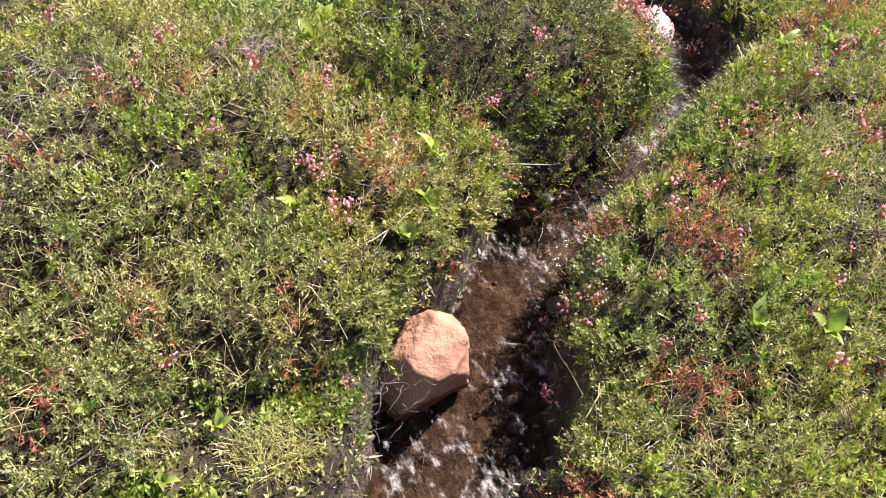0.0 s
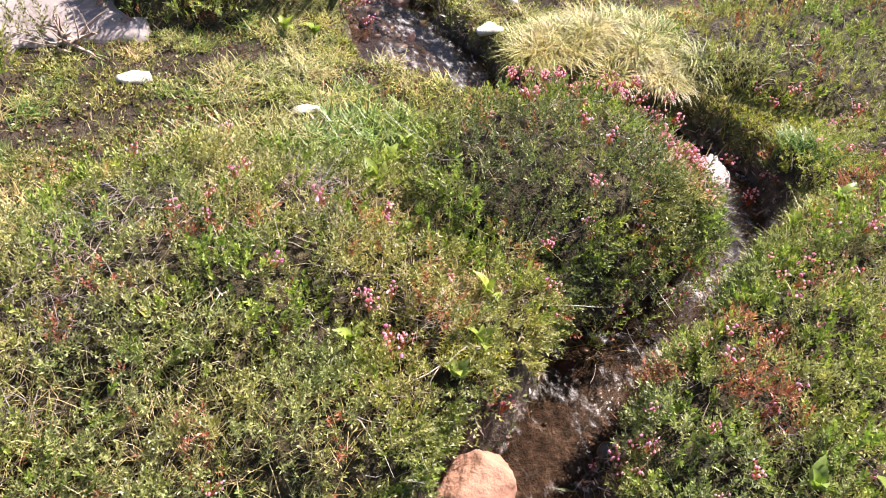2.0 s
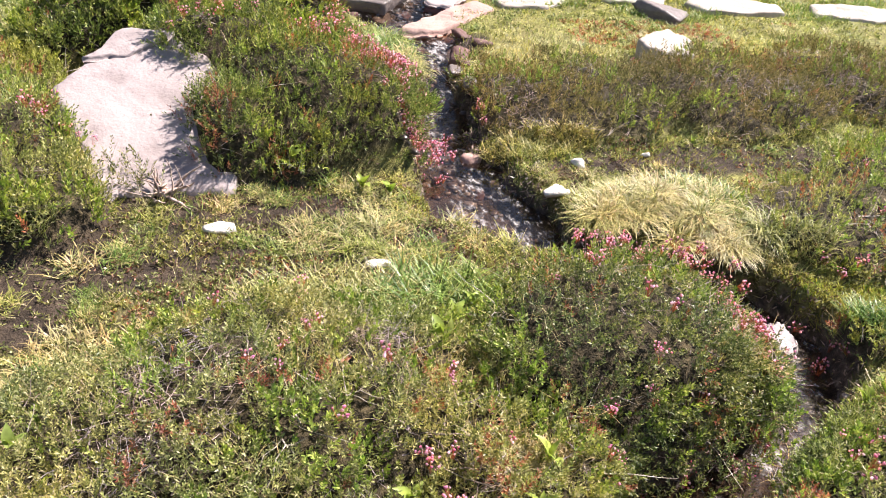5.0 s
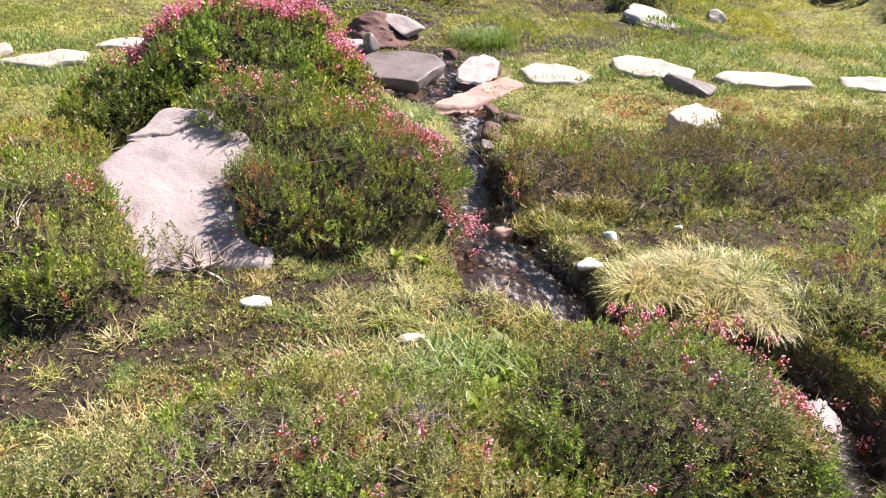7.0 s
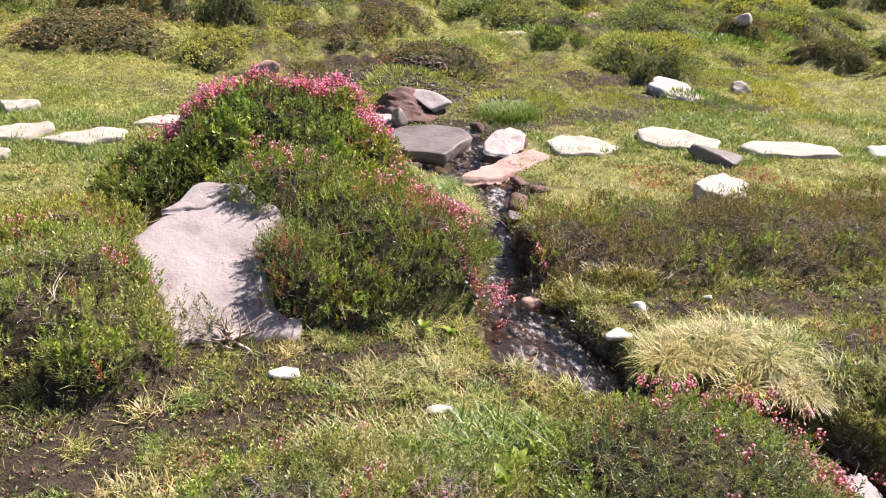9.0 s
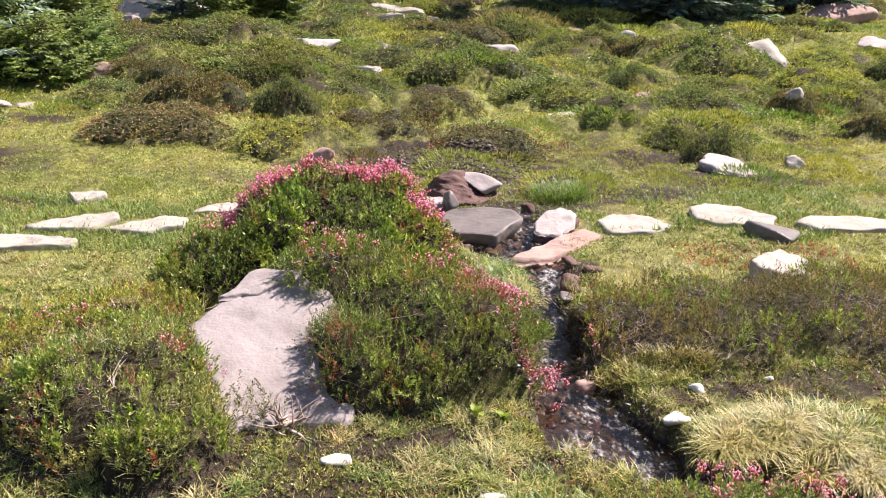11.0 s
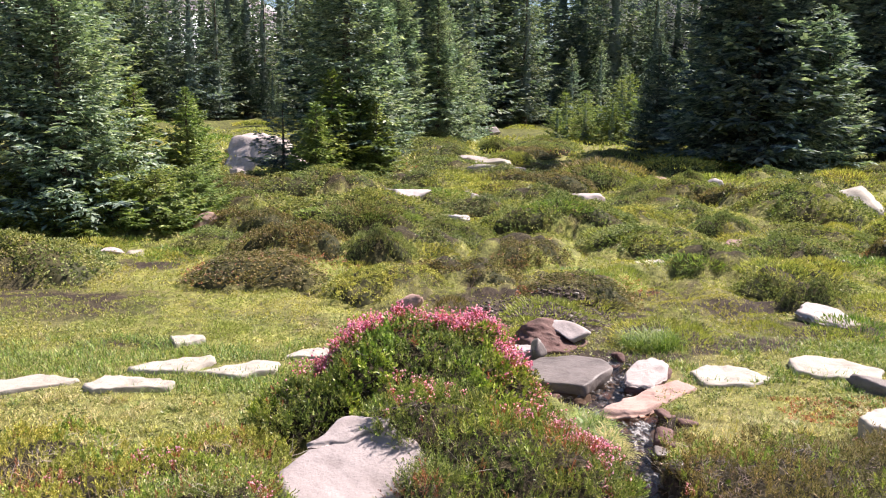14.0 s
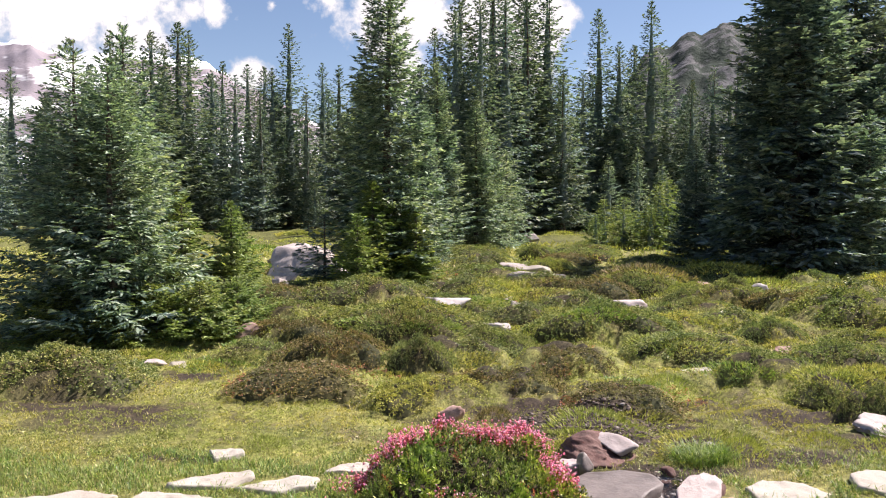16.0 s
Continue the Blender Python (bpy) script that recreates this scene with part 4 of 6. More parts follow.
def flower_meshes(count, bells, size, reach):
    """Clusters of nodding pink bells on thin red stalks, foot at the origin."""
    out = []
    for q in range(count):
        rng = np.random.default_rng(400 + q)
        n = bells
        c = rng.normal(size=(n, 3)) * np.array([reach, reach, reach * 0.6]) + [0, 0, 0.034]
        way = unit(np.stack([rng.normal(size=n), rng.normal(size=n), -0.5 - rng.random(n)], 1))
        a = unit(np.cross(way, [0.21, 0.5, 0.84]))
        b = np.cross(way, a)
        s = size * (0.7 + 0.6 * rng.random(n))
        rings = [np.stack([c + way * (along * s)[:, None] + (rad * s)[:, None] * (math.cos(g) * a + math.sin(g) * b) for g in np.arange(4) * 1.5708], 1) for along, rad in ((-0.5, 0.14), (-0.1, 0.52), (0.6, 0.50))]
        base = np.arange(n)[:, None] * 12
        f = np.concatenate([base + [[4 * k + j, 4 * k + (j + 1) % 4, 4 * k + 4 + (j + 1) % 4, 4 * k + 4 + j]] for k in range(2) for j in range(4)])
        v = np.stack(rings, 1).reshape(-1, 3)
        top = c - way * (0.5 * s)[:, None]
        side = np.full((n, 3), 0.0) + [0.0007, 0.0004, 0]
        foot = rng.normal(size=(n, 3)) * 0.002
        sv = np.stack([foot - side, foot + side, top + side, top - side], 1).reshape(-1, 3)
        me = mesh_of("flower", np.concatenate([v, sv]), np.concatenate([f, np.arange(4 * n).reshape(n, 4) + len(v)]), True)
        me.materials.append(MAT["pink"])
        me.materials.append(MAT["stalk"])
        me.polygons.foreach_set("material_index", np.concatenate([np.zeros(len(f), np.int32), np.ones(n, np.int32)]))
        out.append(me)
    return out


FLOWERS = flower_meshes(8, 8, 0.0058, 0.011)
FLOWERS_FULL = flower_meshes(6, 20, 0.0085, 0.026)


def dead_twig(seed):
    rng = np.random.default_rng(seed)
    n = 1 + seed % 3
    w = np.stack([0.9 + 0.4 * rng.random(n), rng.normal(size=n) * 0.5, 0.25 + 0.3 * rng.random(n)], 1)
    me = twigs_mesh("twig", np.zeros((n, 3)), w, 0.08 + 0.07 * rng.random(n), np.full(n, 0.0014), seed, 4)
    me.materials.append(MAT["twig"])
    return me


TWIGS = [dead_twig(k) for k in range(9)]


def child(name, me, parent, place, turn, size):
    ob = new(name, me)
    ob.parent = parent
    ob.matrix_basis = Matrix.Translation(place) @ Euler(turn).to_matrix().to_4x4() @ Matrix.Diagonal((size, size, size, 1))
    return ob


def shrub(name, key, label, density, leaves, leaf, width, length, mat, blooms=(), red=0.0, dead=60, bright=0.0, dry=0.0, full=False, stray=0, tangle=0.45, hang=0.6):
    """A mat of heather with its foliage, flowers, reddened shoots, dry blades and dead twigs."""
    rng = np.random.default_rng(len(key) * 7 + int(density))
    e = MOUNDS[key]
    x, y = scatter_on(e, density, rng, hang=hang)
    base = thing(name, (e[0][0], e[0][1], spot(e[0][0], e[0][1]) - e[0][5] * 0.5), label, "shrub")
    origin = np.array(base.location)
    if leaf > 0.0135:
        ok = rng.random(len(x)) < 0.80 + 0.4 * clump_at(x, y, leaf)
        x, y = x[ok], y[ok]
    worn = smooth(0.60, 0.72, vnoise(x, y, 0.20, 60) * 0.75 + vnoise(x, y, 0.06, 63) * 0.25)
    stem = rng.random(len(x)) < tangle * (0.30 * smooth(0.42, 0.75, vnoise(x, y, 0.11, 58) * 0.6 + vnoise(x, y, 0.035, 59) * 0.4) + worn)
    if stem.sum() > 5:
        r = np.stack([x[stem], y[stem], bank_top(x[stem], y[stem]) + 0.012 + 0.045 * rng.random(stem.sum())], 1)
        way = unit(rng.normal(size=r.shape) * [1, 1, 0.45] + [0.2, 0, 0.35])
        m = twigs_mesh("tangle", r - origin, way, 0.03 + 0.05 * rng.random(len(r)), np.full(len(r), 0.0009), 5, 3)
        tagged(part("tangle", m, MAT["dead_stem"], base, "fine tangled grey dead wood"), kind="stuff")
    ok = rng.random(len(x)) > 0.25 * worn
    x, y = x[ok], y[ok]
    patch = vnoise(x, y, 0.10, 51) + 0.25 * vnoise(x, y, 0.04, 53)
    is_red = (patch > 0.89) & (rng.random(len(x)) < 0.9 * red)
    is_bright = (vnoise(x, y, 0.19, 52) + 0.3 * vnoise(x, y, 0.05, 54) > 0.66) & (rng.random(len(x)) < bright)
    groups = (("foliage", ~is_red & ~is_bright, mat, ""), ("red_foliage", is_red, "heather_red", "reddish shoot tips"), ("leafy_foliage", is_bright & ~is_red, "bright", "bright green leafy shoots"))
    for pname, sel, m, lab in groups:
        if sel.sum() < 5:
            continue
        big = 1.2 if pname == "leafy_foliage" else 1.0
        (v, f), root, axis, ln = shoots(x[sel], y[sel], leaves, leaf * big, width * big * (1.25 if big > 1 else 1), length, 0.035, 0.42)
        tagged(part(pname, mesh_of(pname, v - origin, f), MAT[m], base, lab), kind="stuff")
    if dry:
        k = rng.random(len(x)) < dry * smooth(0.35, 0.75, vnoise(x, y, 0.16, 55))
        if k.sum() > 5:
            r = np.stack([x[k], y[k], height(x[k], y[k]) + 0.01], 1)
            v, f = grass_blades(r, (0.05 + 0.06 * rng.random(k.sum())), np.full(k.sum(), 0.0014), 1.3)
            tagged(part("dry_grass", mesh_of("dry_grass", v - origin, f), MAT["straw"], base, "dry straw-coloured grass blades"), kind="stuff")
    for k in rng.choice(len(x), min(dead // 3, len(x)), replace=False):
        child("twig", TWIGS[rng.integers(0, 9)], base, np.array([x[k], y[k], spot(x[k], y[k]) + 0.022]) - origin, (0, -0.3 + 0.5 * rng.random(), rng.random() * 6.28), 0.6 + 0.8 * rng.random())
    more = [(x[k], y[k], 0.004, 1) for k in rng.choice(len(x), stray, replace=False)] if stray else []
    for bx, by, spread_b, n in list(blooms) + more:
        for _ in range(n if full or key in ("boulder_side", "middle") else max(1, round(0.6 * n))):
            px, py = bx + rng.normal() * spread_b * 1.4, by + rng.normal() * spread_b * 1.4
            me = (FLOWERS_FULL if full else FLOWERS)[rng.integers(0, 6)]
            child("flower", me, base, np.array([px, py, spot(px, py) + length * 0.62 + 0.035 * 2.0 * float(clump_at(px, py, leaf))]) - origin, (rng.normal() * 0.25, rng.normal() * 0.25, rng.random() * 6.28), 0.60 + 0.45 * rng.random())
    return base


shrub("heather_mat", "bank", "low heather mat mixed with grass on the brook's bank", 6200, 15, 0.0124, 0.0034, 0.042, "heather", red=0.35, dead=150, bright=0.26, dry=0.8, stray=12, tangle=0.75,
      blooms=((0.415, 1.10, 0.012, 4), (0.44, 1.05, 0.014, 3), (0.44, 0.93, 0.014, 5), (0.83, 1.12, 0.012, 4), (0.86, 1.06, 0.012, 4), (0.80, 1.02, 0.012, 3), (0.52, 1.24, 0.012, 3), (0.64, 0.84, 0.010, 3), (0.25, 1.42, 0.012, 3), (0.34, 0.66, 0.008, 2)))
shrub("heather_bush", "middle", "dark rounded heather bush overhanging the brook", 4300, 15, 0.0120, 0.0034, 0.045, "heather_olive", red=0.12, dead=70, bright=0.3, dry=0.5, stray=5, hang=1.1,
      blooms=((1.30, 1.40, 0.02, 10), (1.33, 1.30, 0.02, 14), (1.32, 1.22, 0.02, 12), (1.28, 1.14, 0.02, 8), (1.10, 1.12, 0.02, 5), (1.00, 1.62, 0.02, 6), (1.20, 1.78, 0.05, 14), (1.34, 1.72, 0.04, 10), (1.46, 1.62, 0.03, 8), (0.95, 1.14, 0.02, 5), (1.13, 1.87, 0.02, 8), (1.24, 1.82, 0.02, 10), (1.31, 1.83, 0.02, 8), (1.40, 1.72, 0.02, 10)))
shrub("heather_mat", "near_bank", "sunlit heather mat with pink flowers beside the brook", 6200, 15, 0.0126, 0.0035, 0.044, "heather", red=0.8, dead=200, bright=0.30, dry=0.8, stray=46, hang=0.85, tangle=0.75,
      blooms=((1.15, 0.90, 0.03, 8), (1.27, 0.88, 0.03, 7), (1.42, 0.93, 0.03, 8), (1.55, 0.95, 0.03, 8), (1.05, 0.78, 0.02, 7), (0.82, 0.70, 0.015, 6), (0.84, 0.63, 0.012, 6), (1.52, 0.55, 0.03, 6), (1.32, 0.74, 0.03, 6), (1.80, 1.05, 0.04, 9), (1.98, 0.98, 0.04, 8), (0.74, 0.56, 0.01, 3), (1.62, 0.78, 0.03, 6)))
shrub("heather_mat", "gully_bank", "grey-green heather mat above the gully", 2600, 14, 0.0140, 0.0038, 0.045, "heather", red=0.4, dead=60, bright=0.3, dry=0.3, stray=8,
      blooms=((1.72, 1.44, 0.02, 6), (1.80, 1.56, 0.03, 6), (1.92, 1.62, 0.03, 5), (2.1, 1.5, 0.04, 5)))
shrub("heather_mat", "gully_moss", "low light green heather and moss above the gully", 3600, 13, 0.0120, 0.0036, 0.030, "sward", red=0.5, dead=20, bright=0.3, dry=0.3, stray=4, blooms=((1.72, 1.36, 0.02, 4), (1.84, 1.30, 0.02, 4), (1.98, 1.38, 0.03, 4)))
shrub("heather_bush", "boulder_side", "tall heather bush leaning on the pale boulder", 4200, 15, 0.0145, 0.0034, 0.060, "bush", red=0.35, dead=30, bright=0.25, dry=0.05,
      blooms=((0.78, 2.62, 0.03, 34), (0.75, 2.78, 0.03, 30), (0.70, 2.94, 0.03, 24), (0.10, 3.02, 0.05, 18), (0.47, 2.86, 0.03, 10), (0.55, 2.79, 0.03, 14), (0.62, 2.73, 0.025, 16), (0.68, 2.66, 0.025, 18), (0.74, 2.58, 0.025, 18), (0.79, 2.50, 0.02, 16), (0.02, 2.95, 0.03, 8), (0.62, 3.08, 0.05, 14), (0.82, 2.52, 0.03, 10)))
shrub("heather_bush", "pink_crown", "rounded heather bush crowned with pink flowers", 3300, 12, 0.0200, 0.0062, 0.060, "bush", red=0.15, dead=20, bright=0.8, full=True,
      blooms=((-0.26, 3.66, 0.05, 26), (-0.12, 3.74, 0.05, 34), (0.04, 3.78, 0.05, 36), (0.20, 3.80, 0.05, 38), (0.36, 3.76, 0.05, 36), (0.46, 3.70, 0.04, 28), (0.53, 3.60, 0.03, 20), (-0.38, 3.58, 0.05, 22), (0.55, 3.50, 0.03, 12)))
shrub("heather_mat", "long_heath", "long grey-brown heather belt behind the wet turf", 3700, 13, 0.0155, 0.0034, 0.055, "hummock_brown", red=0.10, dead=110, bright=0.22, dry=0.16, tangle=1.0, blooms=((1.05, 2.75, 0.02, 6), (2.1, 2.9, 0.2, 4)))
shrub("heather_mat", "left_heath", "heather bush on the turf beside the pale boulder", 3600, 14, 0.0160, 0.0038, 0.060, "heather", red=0.3, dead=60, bright=0.45, dry=0.06, blooms=((-0.37, 2.74, 0.02, 5), (-0.31, 2.45, 0.02, 5), (-0.36, 2.62, 0.03, 3), (-0.85, 2.75, 0.03, 8), (-0.42, 2.42, 0.02, 6)))
shrub("heather_mat", "left_low", "low heather and grass mat beyond the pale boulder", 3300, 13, 0.0150, 0.0044, 0.045, "sward", red=0.5, dead=60, bright=0.5, dry=0.8, blooms=((-0.85, 2.85, 0.03, 8), (-1.05, 2.6, 0.05, 4)))


def hummock_top(x, y, a, q, r, h, seed):
    """Height of a hummock's uneven dome at bearing a and share q of its radius."""
    return h * np.clip(1 - q ** 2.2, 0, 1) ** 0.75 * (0.50 + 0.55 * vnoise(x + seed, y, r * 0.42, 61) + 0.45 * vnoise(x - seed, y, r * 0.16, 62))


def hummock_edge(a, seed):
    return 0.92 + 0.22 * np.sin(2 * a + seed) + 0.14 * np.sin(3 * a + 2 * seed) + 0.1 * np.sin(5 * a)


def hummock_mesh(seed, r, h, n, leaf, leaves=4, tall=0.012):
    """Foliage of a round heather clump, at the origin."""
    rng = np.random.default_rng(seed)
    a, q = rng.random(n) * 6.28, np.sqrt(rng.random(n))
    edge = hummock_edge(a, seed)
    x, y = r * q * edge * np.cos(a), r * 0.72 * q * edge * np.sin(a)
    z = hummock_top(x, y, a, q, r, h, seed)
    out = unit(np.stack([np.cos(a) * q, np.sin(a) * q, np.full(n, 0.7)], 1))
    axis = unit(out * [0.7, 0.7, 0.6] + [0, 0, 0.5] + rng.normal(size=out.shape) * 0.5)
    up = 0.035 * smooth(0.35, 0.7, vnoise(x + 2 * seed, y, r * 0.11, 64)) * rng.random(n)
    return sprigs(np.stack([x, y, z - 0.012 + up], 1), axis, tall + 0.02 * rng.random(n), leaves, leaf, leaf * 0.55, 1.15)


def hummock(seed, mat, other, label):
    base = thing("heather_hummock", (0, 0, 0), label, "shrub", "heather hummocks on the meadow")
    tagged(part("foliage", mesh_of("foliage", *hummock_mesh(seed, 0.5, 0.22, 2100, 0.019, 4)), MAT[mat], base), kind="stuff")
    # added inner dome; its dark colour stands for shade between the shoots
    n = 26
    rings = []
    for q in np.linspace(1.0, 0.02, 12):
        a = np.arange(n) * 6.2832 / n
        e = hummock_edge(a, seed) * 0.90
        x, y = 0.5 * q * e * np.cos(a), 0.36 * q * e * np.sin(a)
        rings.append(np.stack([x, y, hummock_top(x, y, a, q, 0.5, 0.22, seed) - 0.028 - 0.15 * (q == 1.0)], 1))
    part("shaded_core", mesh_of("shaded_core", np.concatenate(rings), np.array([[i * n + j, i * n + (j + 1) % n, i * n + n + (j + 1) % n, i * n + n + j] for i in range(11) for j in range(n)]), True), MAT["hummock_core"], base, "filling of the clump, coloured dark for the shade inside it")
    v, f = hummock_mesh(seed + 90, 0.45, 0.215, 380, 0.0145, 4, 0.02)
    tagged(part("tinted_foliage", mesh_of("tinted_foliage", v, f), MAT[other], base, "shoots of another tint"), kind="stuff")
    return base


KINDS = [hummock(71, "hummock_green", "hummock_brown", "rounded green heather hummock on the meadow"), hummock(72, "hummock_brown", "heather_olive", "dull olive heather hummock on the meadow"),
         hummock(73, "hummock_green", "bright", "low fresh green heather hummock on the meadow"), hummock(74, "hummock_brown", "heather_red", "brownish heather hummock with reddish tips"),
         hummock(75, "heather_olive", "hummock_green", "dark olive-green heather hummock on the meadow"), hummock(76, "sward", "hummock_green", "yellow-green mossy hummock on the meadow")]
rng = np.random.default_rng(19)
last = {}
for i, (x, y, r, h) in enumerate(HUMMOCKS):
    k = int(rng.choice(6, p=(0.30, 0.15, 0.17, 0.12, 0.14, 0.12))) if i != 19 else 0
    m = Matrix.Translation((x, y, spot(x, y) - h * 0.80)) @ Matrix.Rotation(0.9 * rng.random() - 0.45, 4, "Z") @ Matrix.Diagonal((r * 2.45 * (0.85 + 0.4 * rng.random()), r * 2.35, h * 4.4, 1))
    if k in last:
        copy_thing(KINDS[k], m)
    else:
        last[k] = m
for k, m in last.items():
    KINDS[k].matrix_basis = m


# ---- grass ----
def lawn(n, area, rng, keep):
    x, y = area[0] + (area[1] - area[0]) * rng.random(n), area[2] + (area[3] - area[2]) * rng.random(n)
    share, _ = brook_at(x, y)
    _, cover = rise(x, y)
    ok = (share < 0.5) & (cover < 0.6) & keep(x, y) & (rng.random(n) > np.where(y > 4, 0.80, 0.65) * bare(x, y))
    for sx, sy, a, b, turn in STEPS:
        q = radians(turn)
        u, v = (x - sx) * math.cos(q) + (y - sy) * math.sin(q), (y - sy) * math.cos(q) - (x - sx) * math.sin(q)
        ok &= np.hypot(u / (a * 0.97), v / (b * 0.97)) > 1
    for bx, by, br in ((-0.1, 2.62, 0.34), (0.93, 4.24, 0.26), (1.36, 4.2, 0.17), (2.88, 5.28, 0.17), (2.48, 3.92, 0.12)):
        ok &= np.hypot(x - bx, y - by) > br
    return x[ok], y[ok]


def grass_stuff():
    rng = np.random.default_rng(29)
    sets = {"grass": [], "grass_green": [], "sward": []}

    def sow(mat, x, y, length, width, lean):
        if len(x):
            root = np.stack([x, y, height(x, y) - 0.003], 1)
            sets[mat].append(grass_blades(root, length * (0.5 + rng.random(len(x))), width * (0.7 + 0.6 * rng.random(len(x))), lean))

    # short turf on the wet flats, in small tufts
    for mat, n, cell, cut, ln in (("grass", 84000, 0.085, 0.68, 0.026), ("grass_green", 50000, 0.11, 0.80, 0.030)):
        x, y = lawn(n, (-1.3, 3.0, 0.35, 2.6), rng, lambda x, y: vnoise(x, y, cell, 71) + 0.45 * vnoise(x, y, 0.03, 72) - 0.22 * ((x < -0.1) & (y > 1.5)) * vnoise(x, y, 0.3, 78) > cut)
        a = rng.random(len(x)) * 6.28
        way = unit(np.stack([np.cos(a) * 0.9, np.sin(a) * 0.9, 0.5 + 1.2 * rng.random(len(x))], 1))
        sets[mat].append(blades(np.stack([x, y, height(x, y) - 0.002], 1), way, ln * (0.5 + rng.random(len(x))), 0.0027 * (0.7 + 0.6 * rng.random(len(x)))))
    # the meadow, thinner and coarser with distance
    for y0, y1, n, ln, wd in ((2.5, 3.6, 26000, 0.04, 0.0030), (3.6, 5.0, 36000, 0.027, 0.0036), (5.0, 7.0, 16000, 0.022, 0.0048), (7.0, 10, 10000, 0.032, 0.0075), (10, 15, 14000, 0.05, 0.012), (15, 24, 9000, 0.08, 0.022)):
        x, y = lawn(n, (-0.62 * y1 - 0.6, 0.75 * y1 + 0.5, y0, y1), rng, lambda x, y: vnoise(x, y, 0.25, 74) + 0.4 * vnoise(x, y, 0.07, 75) > 0.45)
        sow("grass", x, y, ln, wd, 0.8)
    # mossy sward between the hummocks: short rosettes, in lumps
    for y0, y1, n, size in ((4.6, 6.2, 24000, 0.015), (6.2, 8.5, 22000, 0.021), (8.5, 12, 18000, 0.032), (12, 18, 11000, 0.055), (18, 30, 8000, 0.10)):
        x, y = lawn(n, (-0.60 * y1 - 0.4, 0.70 * y1 + 0.4, y0, y1), rng, lambda x, y: (np.minimum(*billow(x, y)) > 0.10) & (vnoise(x, y, 0.30, 174) * 0.6 + 0.4 * vnoise(x, y, 0.10, 175) > 0.34))
        axis = unit(np.stack([rng.normal(size=len(x)) * 0.35, rng.normal(size=len(x)) * 0.35, np.ones(len(x))], 1))
        sets["sward"].append(sprigs(np.stack([x, y, height(x, y) - 0.1 * size], 1), axis, np.full(len(x), size * 0.9), 4, size, size * 0.34, 1.0))
    # green grass along the stepping stones
    x, y = lawn(56000, (-2.6, 4.6, 3.75, 5.05), rng, lambda x, y: (np.abs(y - 4.25 - 0.25 * vnoise(x, y, 0.6, 76)) < 0.42) & (np.abs(x - 0.4) > 0.9) & (vnoise(x, y, 0.2, 77) > 0.3))
    sow("grass_green", x, y, 0.046, 0.0036, 0.9)
    for mat, v in sets.items():
        if v:
            tagged(part("grass", mesh_of("grass", *join(v)), MAT[mat]), {"grass": "short yellow-green meadow grass", "grass_green": "fresh green grass along the path stones", "sward": "yellow-green mossy sward between the hummocks"}[mat], "grass", kind="stuff")


grass_stuff()


def cushion(seed, mat, label):
    """A low round cushion of short grass or moss, half a metre across."""
    rng = np.random.default_rng(seed)
    n = 900
    a, q = rng.random(n) * 6.28, np.sqrt(rng.random(n))
    edge = 0.9 + 0.2 * np.sin(2 * a + seed) + 0.12 * np.sin(5 * a + 2 * seed)
    root = np.stack([0.25 * q * edge * np.cos(a), 0.20 * q * edge * np.sin(a), 0.07 * (1 - q ** 2.2)], 1)
    way = unit(np.stack([np.cos(a) * q, np.sin(a) * q, 0.5 + rng.random(n)], 1) + rng.normal(size=(n, 3)) * 0.3)
    base = thing("grass_cushion", (0, 0, 0), label, "grass", "grass cushions on the meadow")
    v, f = blades(root, way, 0.030 * (0.6 + 0.8 * rng.random(n)), np.full(n, 0.0046))
    tagged(part("tuft", mesh_of("tuft", v, f), MAT[mat], base), kind="stuff")
    return base


CUSHIONS = [cushion(81, "sward", "low yellow-green moss cushion on the meadow"), cushion(82, "grass_green", "green grass cushion on the meadow"), cushion(83, "sward", "fresh yellow-green grass cushion on the meadow"), cushion(84, "hummock_brown", "brownish sedge cushion on the meadow")]
rng = np.random.default_rng(47)
poses = {0: [], 1: [], 2: [], 3: []}
for k in range(150):
    y = 4.8 + 9 * rng.random() ** 1.4 if k < 90 else 13 + 26 * rng.random()
    x = (rng.random() * 1.15 - 0.42) * y + 0.3
    if x < -0.8 and y < 7 and rng.random() < 0.5:
        continue
    s = (0.6 + 1.1 * rng.random()) * min(4.0, y / 5.5)
    poses[int(rng.choice(4, p=(0.42, 0.16, 0.32, 0.10)))].append(Matrix.Translation((x, y, spot(x, y) - 0.015)) @ Matrix.Rotation(rng.random() * 6.28, 4, "Z") @ Matrix.Diagonal((s, s, (0.8 + 0.6 * rng.random()) * (1 if y < 13 else 2.2), 1)))
for k, row in poses.items():
    for m in row[1:]:
        copy_thing(CUSHIONS[k], m)
    CUSHIONS[k].matrix_basis = row[0]


def sedge_tuft(seed, mats, label):
    """A low tuft of arching blades, a hand wide; green blades with some bleached ones."""
    rng = np.random.default_rng(seed)
    base = thing("sedge_tuft", (0, 0, 0), label, "grass", "low tufts on the wet turf")
    for pname, mat, n, ln, w in (("tuft", mats[0], 70, 0.058, 0.0026), ("dry_grass", mats[1], 26, 0.062, 0.0022)):
        a = rng.random(n) * 6.28
        root = np.stack([rng.normal(size=n) * 0.020, rng.normal(size=n) * 0.020, np.full(n, -0.004)], 1)
        v, f = grass_blades(root, ln * (0.5 + 0.8 * rng.random(n)), w * (0.7 + 0.6 * rng.random(n)), 1.5)
        tagged(part(pname, mesh_of(pname, v, f), MAT[mat], base), kind="stuff")
    return base


